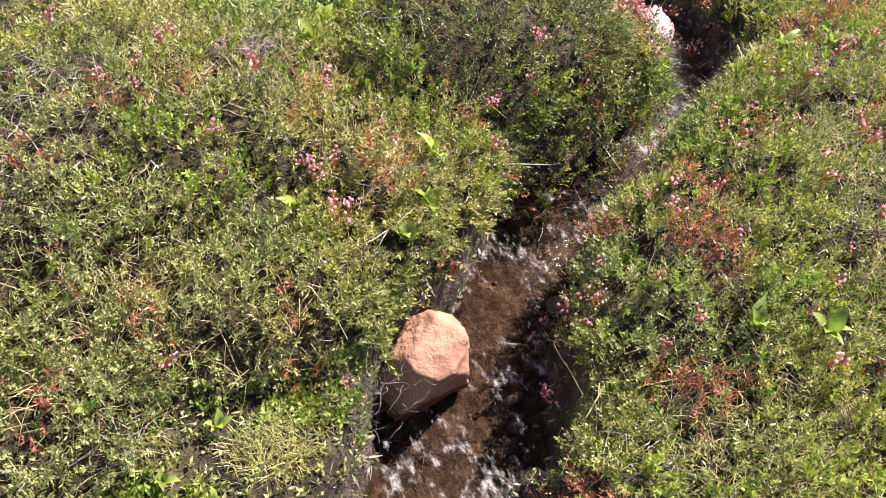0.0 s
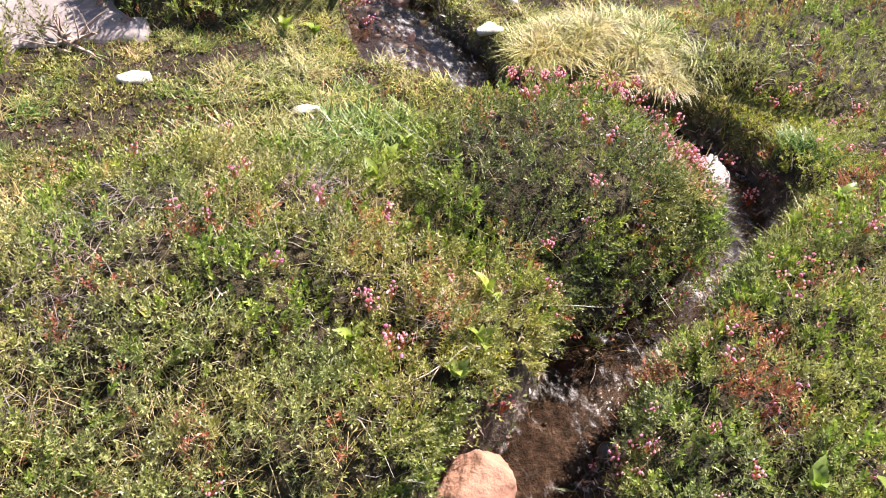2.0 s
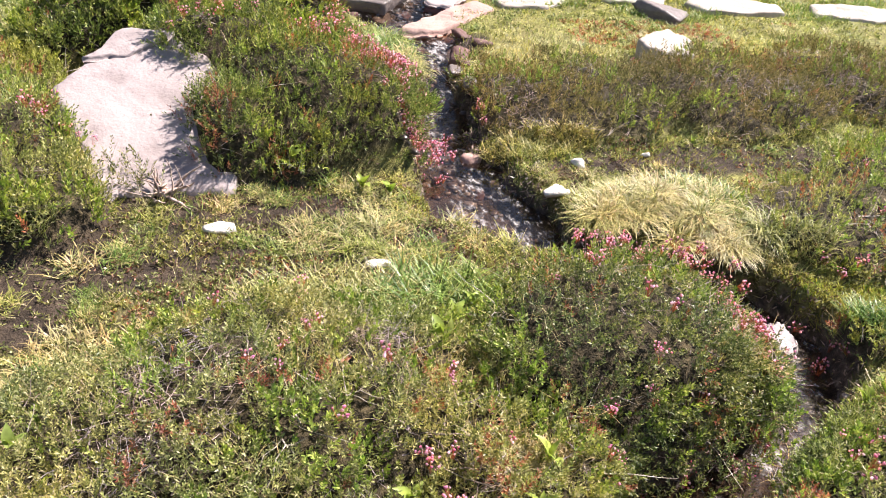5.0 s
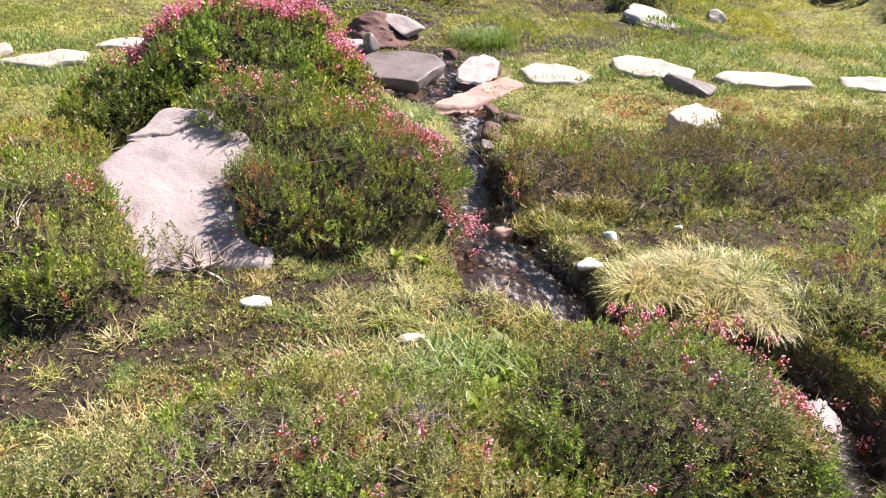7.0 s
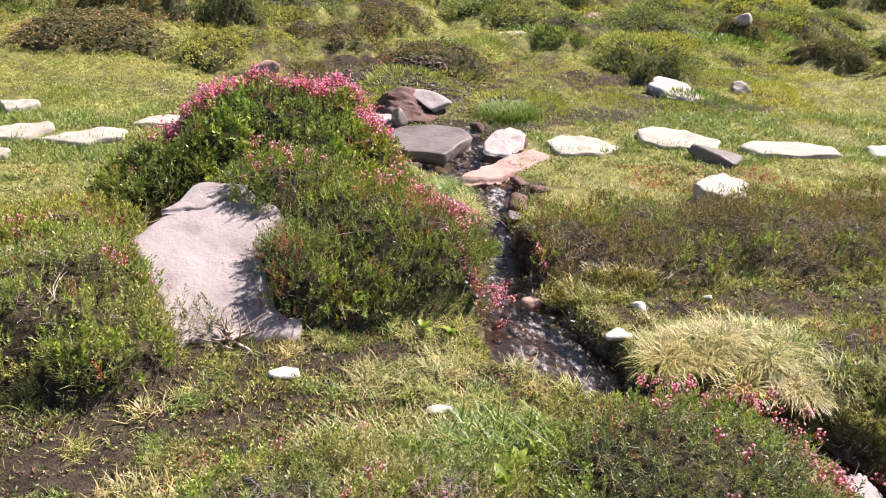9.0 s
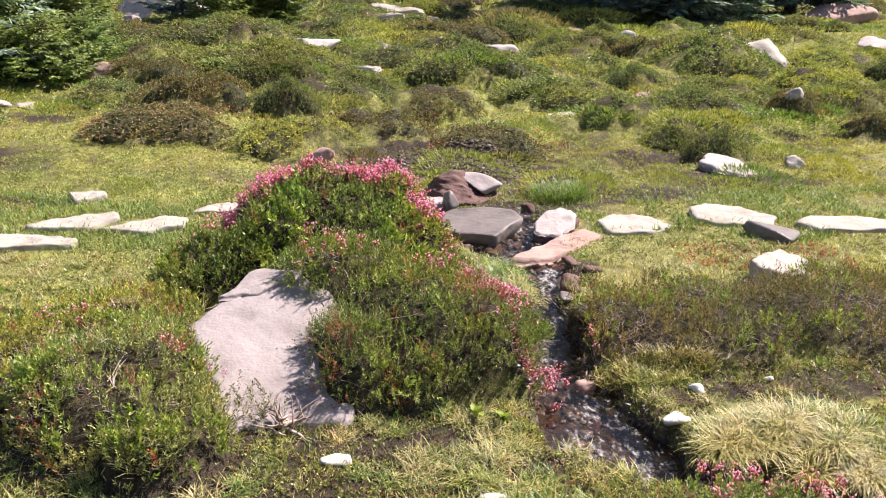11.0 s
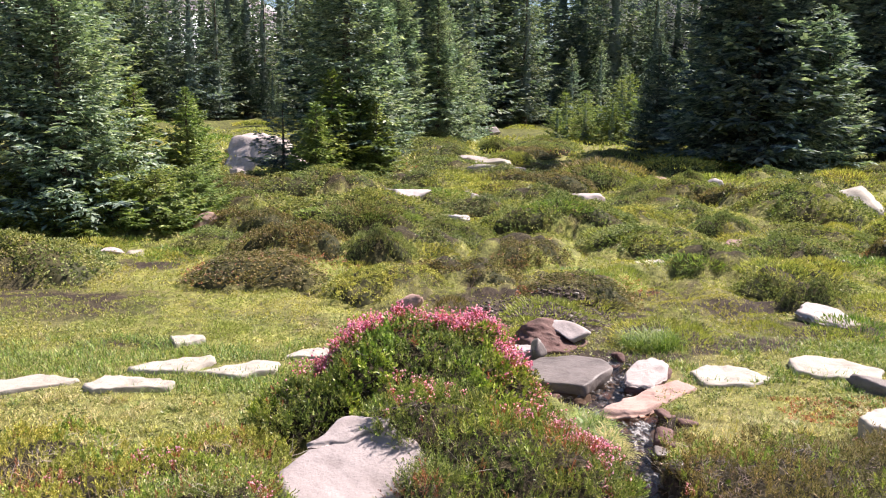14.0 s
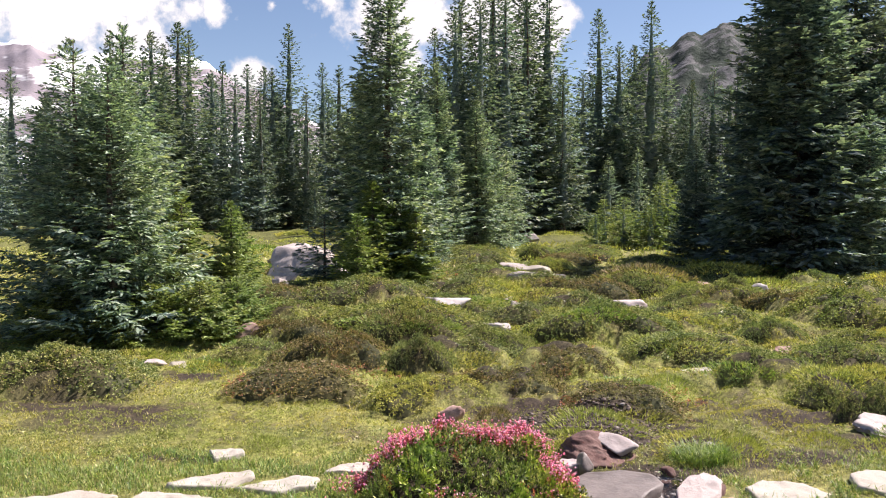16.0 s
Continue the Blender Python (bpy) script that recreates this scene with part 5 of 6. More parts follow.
TUFTS = [sedge_tuft(91, ("grass", "straw"), "low yellow-green tuft on the wet turf"), sedge_tuft(92, ("grass_green", "grass"), "low fresh green tuft on the wet turf"), sedge_tuft(93, ("straw", "grass"), "low bleached tuft on the wet turf"), sedge_tuft(94, ("sward", "straw"), "low mossy green tuft on the wet turf")]
rng = np.random.default_rng(53)
poses = {0: [], 1: [], 2: [], 3: []}
for k in range(520):
    x, y = (-1.25 + 2.2 * rng.random(), 1.45 + 0.95 * rng.random()) if k < 300 else (1.15 + 1.7 * rng.random(), 2.28 + 0.28 * rng.random()) if k < 350 else (-1.9 + 1.6 * rng.random(), 2.7 + 1.2 * rng.random()) if k < 450 else (1.2 + 2.2 * rng.random(), 3.25 + 0.6 * rng.random())
    if vnoise(x, y, 0.22, 95) < 0.40 or bare(x, y) > 0.5 and rng.random() < 0.8 or rise(np.array([x]), np.array([y]))[1][0] > 0.5 or brook_at(x, y)[0][0] > 0.1 or math.hypot(x + 0.1, y - 2.6) < 0.36 or min(math.hypot(x - 0.487, y - 1.82), math.hypot(x - 0.055, y - 2.05)) < 0.09:
        continue
    z = 0.55 + 0.75 * rng.random()
    poses[int(rng.choice(4, p=(0.34, 0.26, 0.20, 0.20)))].append(Matrix.Translation((x, y, spot(x, y))) @ Matrix.Rotation(rng.random() * 6.28, 4, "Z") @ Matrix.Diagonal((z, z, z * 0.8, 1)))
for k, row in poses.items():
    for m in row[1:]:
        copy_thing(TUFTS[k], m)
    TUFTS[k].matrix_basis = row[0]


def tussock(x, y, rx, ry, n, length, width, mat, label, lean=1.2):
    rng = np.random.default_rng(int(1000 * (x + 3) + 100 * y))
    a, q = rng.random(n) * 6.28, np.sqrt(rng.random(n))
    px, py = x + rx * q * np.cos(a), y + ry * q * np.sin(a)
    share, _ = brook_at(px, py)
    px, py = px[share < 0.5], py[share < 0.5]
    v, f = grass_blades(np.stack([px, py, height(px, py) - 0.004], 1), length * (0.45 + 0.75 * rng.random(len(px))), width * (0.7 + 0.6 * rng.random(len(px))), lean)
    ob = thing("grass_tussock" if length > 0.035 else "moss_cushion", (x, y, spot(x, y)), label, "grass" if length > 0.035 else "moss", "grass tussocks" if length > 0.035 else "")
    tagged(part("tuft" if length > 0.035 else "moss", mesh_of("tuft", v - np.array(ob.location), f), MAT[mat], ob), kind="stuff")
    if length > 0.035:
        for k in range(8):
            a, q = rng.random() * 6.28, math.sqrt(rng.random()) * 0.9
            child("blade", LONG_BLADES[mat][k % 4], ob, (rx * q * math.cos(a), ry * q * math.sin(a), 0.0), (0, 0, rng.random() * 6.28), length * (8 + 4 * rng.random()))


def long_blades(mat):
    out = []
    for k in range(4):
        v, f = grass_blades(np.zeros((1, 3)), np.array([0.14]), np.array([0.0028]), 0.9)
        me = mesh_of("blade", v, f)
        me.materials.append(MAT[mat])
        out.append(me)
    return out


LONG_BLADES = {m: long_blades(m) for m in ("straw", "grass", "grass_green")}
def arching(x, y, clumps, spread, length, width, mat, label, seed):
    """A tussock of several clumps whose long blades rise, arch over and hang down."""
    rng = np.random.default_rng(seed)
    ob = thing("grass_tussock", (x, y, spot(x, y)), label, "grass", "grass tussocks")
    for c in range(clumps):
        a, q = rng.random() * 6.28, math.sqrt(rng.random())
        cx, cy = x + spread[0] * q * math.cos(a), y + spread[1] * q * math.sin(a)
        n = 220
        a = rng.random(n) * 6.28
        out = np.stack([np.cos(a), np.sin(a) - 0.25, np.zeros(n)], 1)
        up = unit(out * (0.15 + 0.75 * rng.random(n))[:, None] + [0, 0, 1] + rng.normal(size=(n, 3)) * 0.12)
        ln = length * (0.55 + 0.65 * rng.random(n))
        p = np.stack([cx + rng.normal(size=n) * 0.022, cy + rng.normal(size=n) * 0.018, np.full(n, max(spot(cx, cy), float(land(cx, cy))) - 0.015)], 1)
        side = unit(np.stack([-np.sin(a), np.cos(a), np.zeros(n)], 1))
        pts = [p]
        w = up
        for k in range(4):
            p = p + w * (ln / 4)[:, None]
            pts.append(p)
            w = unit(w + out * 0.22 + [0, 0, -0.42])
        rows = [np.stack([q - side * (width * h / 2), q + side * (width * h / 2)], 1) for q, h in zip(pts, (0.8, 1.0, 0.9, 0.65, 0.12))]
        v = np.stack(rows, 1).reshape(-1, 3)
        base = np.arange(n)[:, None] * 10
        f = np.concatenate([base + [[2 * k, 2 * k + 1, 2 * k + 3, 2 * k + 2]] for k in range(4)])
        tagged(part("clump", mesh_of("clump", v - np.array(ob.location), f), MAT[mat if rng.random() < 0.36 else "grass"], ob), kind="stuff")


arching(1.33, 2.02, 10, (0.12, 0.09), 0.12, 0.0032, "straw", "golden dry grass tussock bowing over the brook", 1)
arching(1.50, 2.00, 14, (0.19, 0.13), 0.125, 0.0032, "straw", "golden dry grass tussock bowing over the brook", 2)
arching(1.62, 1.88, 11, (0.13, 0.13), 0.12, 0.0032, "straw", "golden and green grass tussock above the gully", 3)
arching(0.82, 3.38, 12, (0.10, 0.17), 0.13, 0.0036, "grass_green", "bright green grass tussock beside the little fall", 4)
arching(0.88, 3.26, 4, (0.05, 0.10), 0.12, 0.0034, "straw", "yellow grass tussock hanging over the little fall", 5)
tussock(1.44, 2.14, 0.26, 0.08, 1200, 0.07, 0.003, "grass", "light green grass tuft among the golden tussocks")
tussock(1.66, 2.08, 0.14, 0.12, 1100, 0.09, 0.004, "grass_green", "green grass tuft beside the golden tussocks")
tussock(0.645, 1.06, 0.10, 0.07, 800, 0.07, 0.0026, "straw", "bleached grass tuft in the heather")
tussock(0.19, 0.60, 0.07, 0.05, 420, 0.050, 0.0012, "grass", "bleached grass tuft on bare peat", 1.3)
tussock(1.28, 1.24, 0.10, 0.07, 500, 0.09, 0.0022, "straw", "bleached grass tuft in the heather")
tussock(-0.30, 1.62, 0.12, 0.08, 420, 0.06, 0.0028, "straw", "pale grass tuft on the wet turf", 1.4)
tussock(-0.46, 2.08, 0.10, 0.06, 520, 0.07, 0.0030, "grass", "pale grass tuft on the wet turf", 1.4)
tussock(0.34, 1.74, 0.26, 0.10, 1300, 0.09, 0.0034, "grass", "light green grass tuft behind the heather")
tussock(0.62, 1.72, 0.18, 0.10, 620, 0.11, 0.0048, "grass_green", "green grass tuft behind the heather")
tussock(1.22, 2.54, 0.24, 0.08, 1900, 0.065, 0.0034, "grass", "yellow grass fringe before the heather")
tussock(1.50, 4.72, 0.16, 0.14, 1500, 0.13, 0.004, "grass_green", "tall green grass tuft above the crossing")
tussock(1.86, 1.60, 0.14, 0.10, 1200, 0.03, 0.003, "moss", "yellow moss cushion on the gully's edge", 0.9)
tussock(1.78, 1.78, 0.16, 0.10, 900, 0.07, 0.003, "grass", "light green grass tuft on the gully's edge")
tussock(1.84, 1.42, 0.10, 0.10, 700, 0.07, 0.003, "grass_green", "green grass tuft on the gully's edge")
tussock(1.36, 1.20, 0.10, 0.06, 400, 0.08, 0.003, "grass_green", "green grass tuft at the water's edge")
tussock(0.72, 2.22, 0.16, 0.09, 2600, 0.022, 0.0022, "moss", "yellow moss cushion at the water's edge", 0.9)
tussock(0.60, 0.93, 0.07, 0.06, 1000, 0.03, 0.0024, "moss", "bright yellow moss cushion in the heather", 0.9)


# ---- broad-leaved plants, dead wood, small growth ----
def broad_leaf(seed):
    """A pointed oval leaf with a fold along its rib, stalk at the origin, lying along x."""
    rng = np.random.default_rng(seed)
    n = 7
    t = np.linspace(0, 1, n)
    w = 0.20 * np.sin(np.pi * t ** 0.8) ** 0.9 + 0.006
    z = 0.55 * t - (0.35 + 0.3 * rng.random()) * t * t
    rib = np.stack([t * 0.9, 0.03 * np.sin(3 * t + seed), z], 1)
    a, b = rib + np.stack([0 * t, w, 0.35 * w], 1), rib + np.stack([0 * t, -w, 0.35 * w], 1)
    v = np.stack([a, rib, b], 1).reshape(-1, 3)
    f = [[3 * i + j, 3 * i + j + 1, 3 * i + j + 4, 3 * i + j + 3] for i in range(n - 1) for j in (0, 1)]
    me = mesh_of("leaf", v, np.array(f), True)
    me.materials.append(MAT["bright"])
    return me


LEAVES = [broad_leaf(k) for k in range(5)]


def broadleaf_plant(x, y, size, n, label):
    rng = np.random.default_rng(int(abs(x * 900 + y * 400)))
    base = thing("broadleaf_plant", (x, y, spot(x, y) + 0.005 + 0.035 * float(rise(np.array([x]), np.array([y]))[1][0])), label, "plant", "broad-leaved plants")
    for k in range(n):
        child("leaf", LEAVES[rng.integers(0, 5)], base, (0, 0, 0.01), (rng.normal() * 0.3, -0.5 - 0.6 * rng.random(), k * 6.28 / n + rng.random()), size * (0.5 + 0.35 * rng.random()))


for x, y, s, n in ((0.66, 1.02, 0.085, 3), (0.37, 1.00, 0.085, 3), (0.42, 0.93, 0.075, 3), (0.60, 0.90, 0.08, 5), (0.53, 0.86, 0.075, 5), (0.55, 1.44, 0.09, 4), (0.62, 1.60, 0.10, 5), (0.70, 1.66, 0.09, 5), (0.49, 1.66, 0.08, 4), (0.36, 1.56, 0.07, 3),
                   (1.62, 1.14, 0.10, 6), (1.72, 1.16, 0.10, 6), (1.80, 1.10, 0.09, 5), (1.52, 1.10, 0.09, 5), (1.00, 1.95, 0.10, 5), (0.92, 1.98, 0.08, 4), (1.05, 0.46, 0.09, 4), (1.16, 0.40, 0.09, 5), (1.28, 0.30, 0.08, 5), (1.75, 0.80, 0.08, 4),
                   (1.15, 1.80, 0.07, 4), (0.12, 0.66, 0.05, 5), (0.02, 0.60, 0.045, 5), (-0.06, 0.72, 0.05, 5), (0.08, 0.54, 0.045, 5), (-0.35, 1.22, 0.07, 4), (1.5, 0.42, 0.07, 4), (1.85, 2.5, 0.06, 4), (0.52, 2.30, 0.09, 6), (0.60, 2.26, 0.08, 6), (0.30, 2.36, 0.07, 5)):
    broadleaf_plant(x, y, s, n, "green plant with broad pointed leaves among the heather")


def dead_wood(name, x, y, z, n, length, thick, label, seed, mat="twig", upright=0.8, wide=0.02):
    """Bleached branching dead wood: each branch is a part."""
    rng = np.random.default_rng(seed)
    base = thing(name, (x, y, z), label, "dead wood")
    for k in range(n):
        w = np.array([[rng.normal(), rng.normal(), upright * (0.3 + rng.random())]])
        me = twigs_mesh("branch", rng.normal(size=(1, 3)) * [wide, wide, 0.003], w, np.array([length * (0.5 + 0.7 * rng.random())]), np.array([thick * (0.5 + 0.7 * rng.random())]), seed + k, 5)
        part("branch", me, MAT[mat], base)


dead_wood("dead_root", -0.09, 2.30, spot(-0.10, 2.28) + 0.005, 18, 0.14, 0.0075, "bleached dead heather root against the boulder", 7, "root", 1.7)


def sprout(x, y, n, reach, tall, mat, label):
    """A thin dwarf shrub: a few upright leafy shoots."""
    rng = np.random.default_rng(int(1000 * abs(x) + 10 * y))
    base = thing("dwarf_shrub", (x, y, spot(x, y)), label, "shrub")
    root = rng.normal(size=(n, 3)) * [reach, reach * 0.6, 0]
    way = unit(rng.normal(size=(n, 3)) * 0.35 + [0, -0.1, 1])
    ln = tall * (0.5 + 0.6 * rng.random(n))
    tagged(part("foliage", mesh_of("foliage", *sprigs(root, way, ln, 26, 0.016, 0.004, 0.9)), MAT[mat], base), kind="stuff")
    tagged(part("stalk", twigs_mesh("stalk", root, way, ln, np.full(n, 0.0016), 3, 2), MAT["twig"], base), kind="stuff")


sprout(-0.17, 2.33, 16, 0.035, 0.17, "heather_olive", "thin half-dead heather shoots before the boulder")
sprout(-0.30, 2.40, 14, 0.03, 0.15, "heather_olive", "thin heather shoots at the boulder's edge")
sprout(0.30, 2.38, 20, 0.05, 0.10, "bright", "fresh green shoots at the heather bush's foot")
dead_wood("dead_shrub", 0.36, 0.655, spot(0.36, 0.655), 170, 0.060, 0.0010, "grey leafless dwarf shrub on the peat bank", 8, "grey_twig", 1.0, 0.045)
dead_wood("dead_shrub", 0.42, 0.57, spot(0.40, 0.57), 150, 0.055, 0.0010, "grey leafless dwarf shrub on the peat bank", 9, "grey_twig", 0.9, 0.045)
dead_wood("dry_stems", 0.78, 0.50, spot(0.80, 0.48) + 0.02, 9, 0.22, 0.0016, "long dry grass stems hanging over the water", 10, "straw", 0.25)
dead_wood("dry_stems", 0.76, 1.14, spot(0.74, 1.16) + 0.05, 9, 0.13, 0.0013, "long dry grass stems beside the brook", 11, "straw", 0.8)
dead_wood("dry_stems", 1.36, 1.12, spot(1.38, 1.08) + 0.04, 9, 0.13, 0.0014, "reddish dry stems at the water's edge", 12, "straw", 0.5)


def fine_cover(name, n, area, keep, size, mat, label, leaves=5):
    """Tiny rosettes of creeping plants on the wet turf."""
    rng = np.random.default_rng(n)
    x, y = lawn(n, area, rng, keep)
    axis = unit(np.stack([rng.normal(size=len(x)) * 0.3, rng.normal(size=len(x)) * 0.3, np.ones(len(x))], 1))
    root = np.stack([x, y, height(x, y) - 0.002], 1)
    v, f = sprigs(root, axis, np.full(len(x), size * 0.7), leaves, size, size * 0.42, 1.35)
    tagged(part(name, mesh_of(name, v, f), MAT[mat]), label, "ground cover", kind="stuff")


fine_cover("creeping_plants", 40000, (-1.3, 3.0, 0.3, 2.7), lambda x, y: vnoise(x, y, 0.12, 101) + 0.4 * vnoise(x, y, 0.04, 102) > 0.52, 0.013, "heather", "tiny creeping plants on the wet peat")
fine_cover("red_creepers", 5200, (-1.3, 3.0, 1.5, 2.7), lambda x, y: vnoise(x, y, 0.2, 103) > 0.62, 0.012, "heather_red", "reddish creeping leaves on the wet peat")
fine_cover("dead_leaf_litter", 15000, (-1.3, 3.0, 1.4, 2.6), lambda x, y: vnoise(x, y, 0.18, 121) + 0.4 * vnoise(x, y, 0.05, 122) > 0.55, 0.013, "root_leaf", "brown dead leaves and rootlets on the wet peat", 4)
fine_cover("meadow_herbs", 26000, (-3.0, 4.0, 2.5, 5.4), lambda x, y: vnoise(x, y, 0.3, 104) + 0.3 * vnoise(x, y, 0.08, 105) > 0.62, 0.016, "heather", "low green herbs in the meadow grass")
fine_cover("leafy_herbs", 5200, (-0.6, 0.45, 0.45, 0.98), lambda x, y: vnoise(x, y, 0.12, 106) + 0.4 * vnoise(x, y, 0.04, 107) > 0.55, 0.017, "bright", "small fresh green herbs on the peat", 6)
fine_cover("rusty_herbs", 1700, (1.3, 3.3, 3.25, 3.85), lambda x, y: vnoise(x, y, 0.3, 108) + 0.3 * vnoise(x, y, 0.08, 109) > 0.66, 0.016, "heather_red", "rusty low herbs behind the heather belt")
fine_cover("rusty_herbs", 1500, (-2.2, -0.6, 2.9, 3.8), lambda x, y: vnoise(x, y, 0.3, 110) > 0.62, 0.016, "heather_red", "rusty low herbs in the meadow grass")


def bank_litter(n):
    """Dead leaves, rootlets and moss on the brook's steep banks."""
    rng = np.random.default_rng(61)
    k = rng.integers(25, len(LINE), n)
    a = rng.random(n) * 6.28
    d = LINE[k, 2] + rng.normal(size=n) * 0.035 + 0.015
    x, y = LINE[k, 0] + d * np.cos(a), LINE[k, 1] + d * np.sin(a)
    share, level = brook_at(x, y)
    z = height(x, y)
    ok = (share > 0.05) & (share < 0.97) & (z > level - 0.02)
    x, y, z = x[ok], y[ok], z[ok]
    way = unit(rng.normal(size=(len(x), 3)) + [0, 0, 0.2])
    ln = 0.012 + 0.03 * rng.random(len(x)) ** 2
    for mat, sel, label in (("heather_olive", rng.random(len(x)) < 0.5, "mossy growth on the brook's banks"), ("root", None, "dead leaves and rootlets on the brook's banks")):
        m = sel if sel is not None else ~last_sel
        last_sel = m
        tagged(part("bank_growth", mesh_of("bank_growth", *blades(np.stack([x, y, z], 1)[m], way[m], ln[m], 0.0035 + 0.004 * rng.random(m.sum()))), MAT[mat]), label, "ground cover", kind="stuff")


bank_litter(26000)


def gravel_mound(cx, cy, rx, ry, n):
    rng = np.random.default_rng(77)
    d, f = ICO[2]
    out = []
    for i in range(n):
        a, q = rng.random() * 6.28, math.sqrt(rng.random())
        x, y = cx + rx * q * math.cos(a), cy + ry * q * math.sin(a)
        if rise(np.array([x]), np.array([y]))[1][0] > 0.2:
            continue
        s = 0.006 + 0.010 * rng.random() ** 3
        out.append((d * (1 + 0.8 * noise3(d, 0.9, i % 91))[:, None] * s * [1.2, 1, 0.7] + [x, y, spot(x, y)], f))
    return join(out)


tagged(part("gravel", mesh_of("gravel", *gravel_mound(0.95, 5.40, 0.55, 0.45, 1300)), pebble_material("dry_gravel", 0.9)), "grey-brown gravel patch on the meadow", "gravel", kind="stuff")


# ---- conifers ----
def conifer_mesh(h, radius, seed, whorls, per, twigs, spray, needles=5, droop=0.35, bare=0.06, ragged=0.30, narrow=0.34):
    """A conifer's foliage: tiers of boughs that droop and turn up at their ends, each with side twigs in a flat fan, each twig with small needle sprays.
    Returns verts/quads of the foliage, and the boughs' roots, ways and lengths."""
    rng = np.random.default_rng(seed)
    base, way, ln = [], [], []
    lr, lw, ll = [], [], []
    for i in range(whorls):
        level = bare + (1 - bare) * (i + 0.25 + 0.5 * rng.random()) / whorls
        turn = rng.random() * 6.28
        for j in range(per):
            s = min(0.995, level + rng.normal() * 0.22 / whorls)
            a = turn + 6.28 * (j + 0.7 * rng.random()) / per
            reach = radius * (1 - s) ** 0.78 * (0.30 + 0.70 * min(1, (s - bare * 0.5) / 0.12 + 0.4)) + 0.025 * radius
            r = reach * (1 - ragged + 2 * ragged * rng.random())
            if rng.random() < 0.07:
                continue
            out = np.array([math.cos(a), math.sin(a), 0])
            side = np.array([-out[1], out[0], 0])
            rise_ = 0.55 * s - droop * (1 - s) + 0.10 * rng.normal()
            root = np.array([0, 0, s * h])
            lr.append(root), lw.append(out + [0, 0, rise_]), ll.append(r)
            m = max(4, int(twigs * (r / radius) ** 0.7))
            t = 0.14 + 0.86 * (np.arange(m) + rng.random(m)) / m
            sg = np.where(np.arange(m) % 2, 1.0, -1.0)
            foot = root + out * (t * r)[:, None] + np.array([0, 0, 1.0]) * (rise_ * t * r + 0.22 * r * t ** 2.5)[:, None]
            tl = np.maximum(0.42 * r * (1.05 - 0.8 * t) * (0.7 + 0.6 * rng.random(m)), 0.12 * spray)
            up = 1.2 * max(0, s - 0.86) / 0.14
            tw = unit(out * (0.6 + 0.5 * t)[:, None] + side * (sg * (0.95 - 0.45 * t))[:, None] + np.stack([np.zeros(m), np.zeros(m), rise_ * 0.5 - 0.12 + 0.45 * t * t + up + rng.normal(size=m) * 0.10], 1))
            u = (np.arange(needles) + 0.5) / needles
            p = (foot[:, None] + tw[:, None] * (tl[:, None] * u)[..., None] - np.array([0, 0, 1.0]) * (0.10 * tl[:, None] * u * u)[..., None]).reshape(-1, 3)
            q = np.where(np.arange(needles) % 2, 1.0, -1.0)
            cross = np.cross(tw, [0, 0, 1.0])
            w = unit((tw[:, None] * 0.9 + cross[:, None] * (0.75 * q)[None, :, None]).reshape(-1, 3) + rng.normal(size=(m * needles, 3)) * [0.14, 0.14, 0.20])
            k = spray * (0.7 + 0.6 * rng.random(m * needles)) * (0.16 + 0.84 * min(1, r / radius) ** 0.55)
            base.append(p), way.append(w), ln.append(k)
    # the leader at the top
    n = 26
    u = rng.random(n)
    base.append(np.stack([np.zeros(n), np.zeros(n), h * (0.93 + 0.07 * u)], 1))
    way.append(unit(rng.normal(size=(n, 3)) * [0.8, 0.8, 0.2] + [0, 0, 0.9]))
    ln.append(np.minimum(0.5 * spray, 0.05 * radius) * (1.5 - u))
    base, way, ln = np.concatenate(base), np.concatenate(way), np.concatenate(ln)
    flat = unit(np.cross(way, [0, 0, 1]) + RNG.normal(size=way.shape) * 0.42)
    return blades(base, way, ln, ln * narrow * (0.8 + 0.5 * RNG.random(len(ln))), flat, np.stack([np.zeros(len(ln)), np.zeros(len(ln)), -0.12 * ln], 1)), (np.array(lr), np.array(lw), np.array(ll))


def trunk_mesh(h, r, seed):
    rng = np.random.default_rng(seed)
    rows, sides = [], 8
    off = np.zeros(2)
    for i in range(9):
        s = i / 8
        a = np.arange(sides) * 6.2832 / sides
        rr = r * (1 - s) ** 0.8 * (1 + 0.5 * max(0, 0.06 - s) / 0.06) + 0.004
        rows.append(np.stack([off[0] + rr * np.cos(a), off[1] + rr * np.sin(a), np.full(sides, s * h - 0.1 * (i == 0))], 1))
        off = off + rng.normal(size=2) * r * 0.15
    f = [[i * sides + j, i * sides + (j + 1) % sides, (i + 1) * sides + (j + 1) % sides, (i + 1) * sides + j] for i in range(8) for j in range(sides)]
    return mesh_of("trunk", np.concatenate(rows), np.array(f), True)


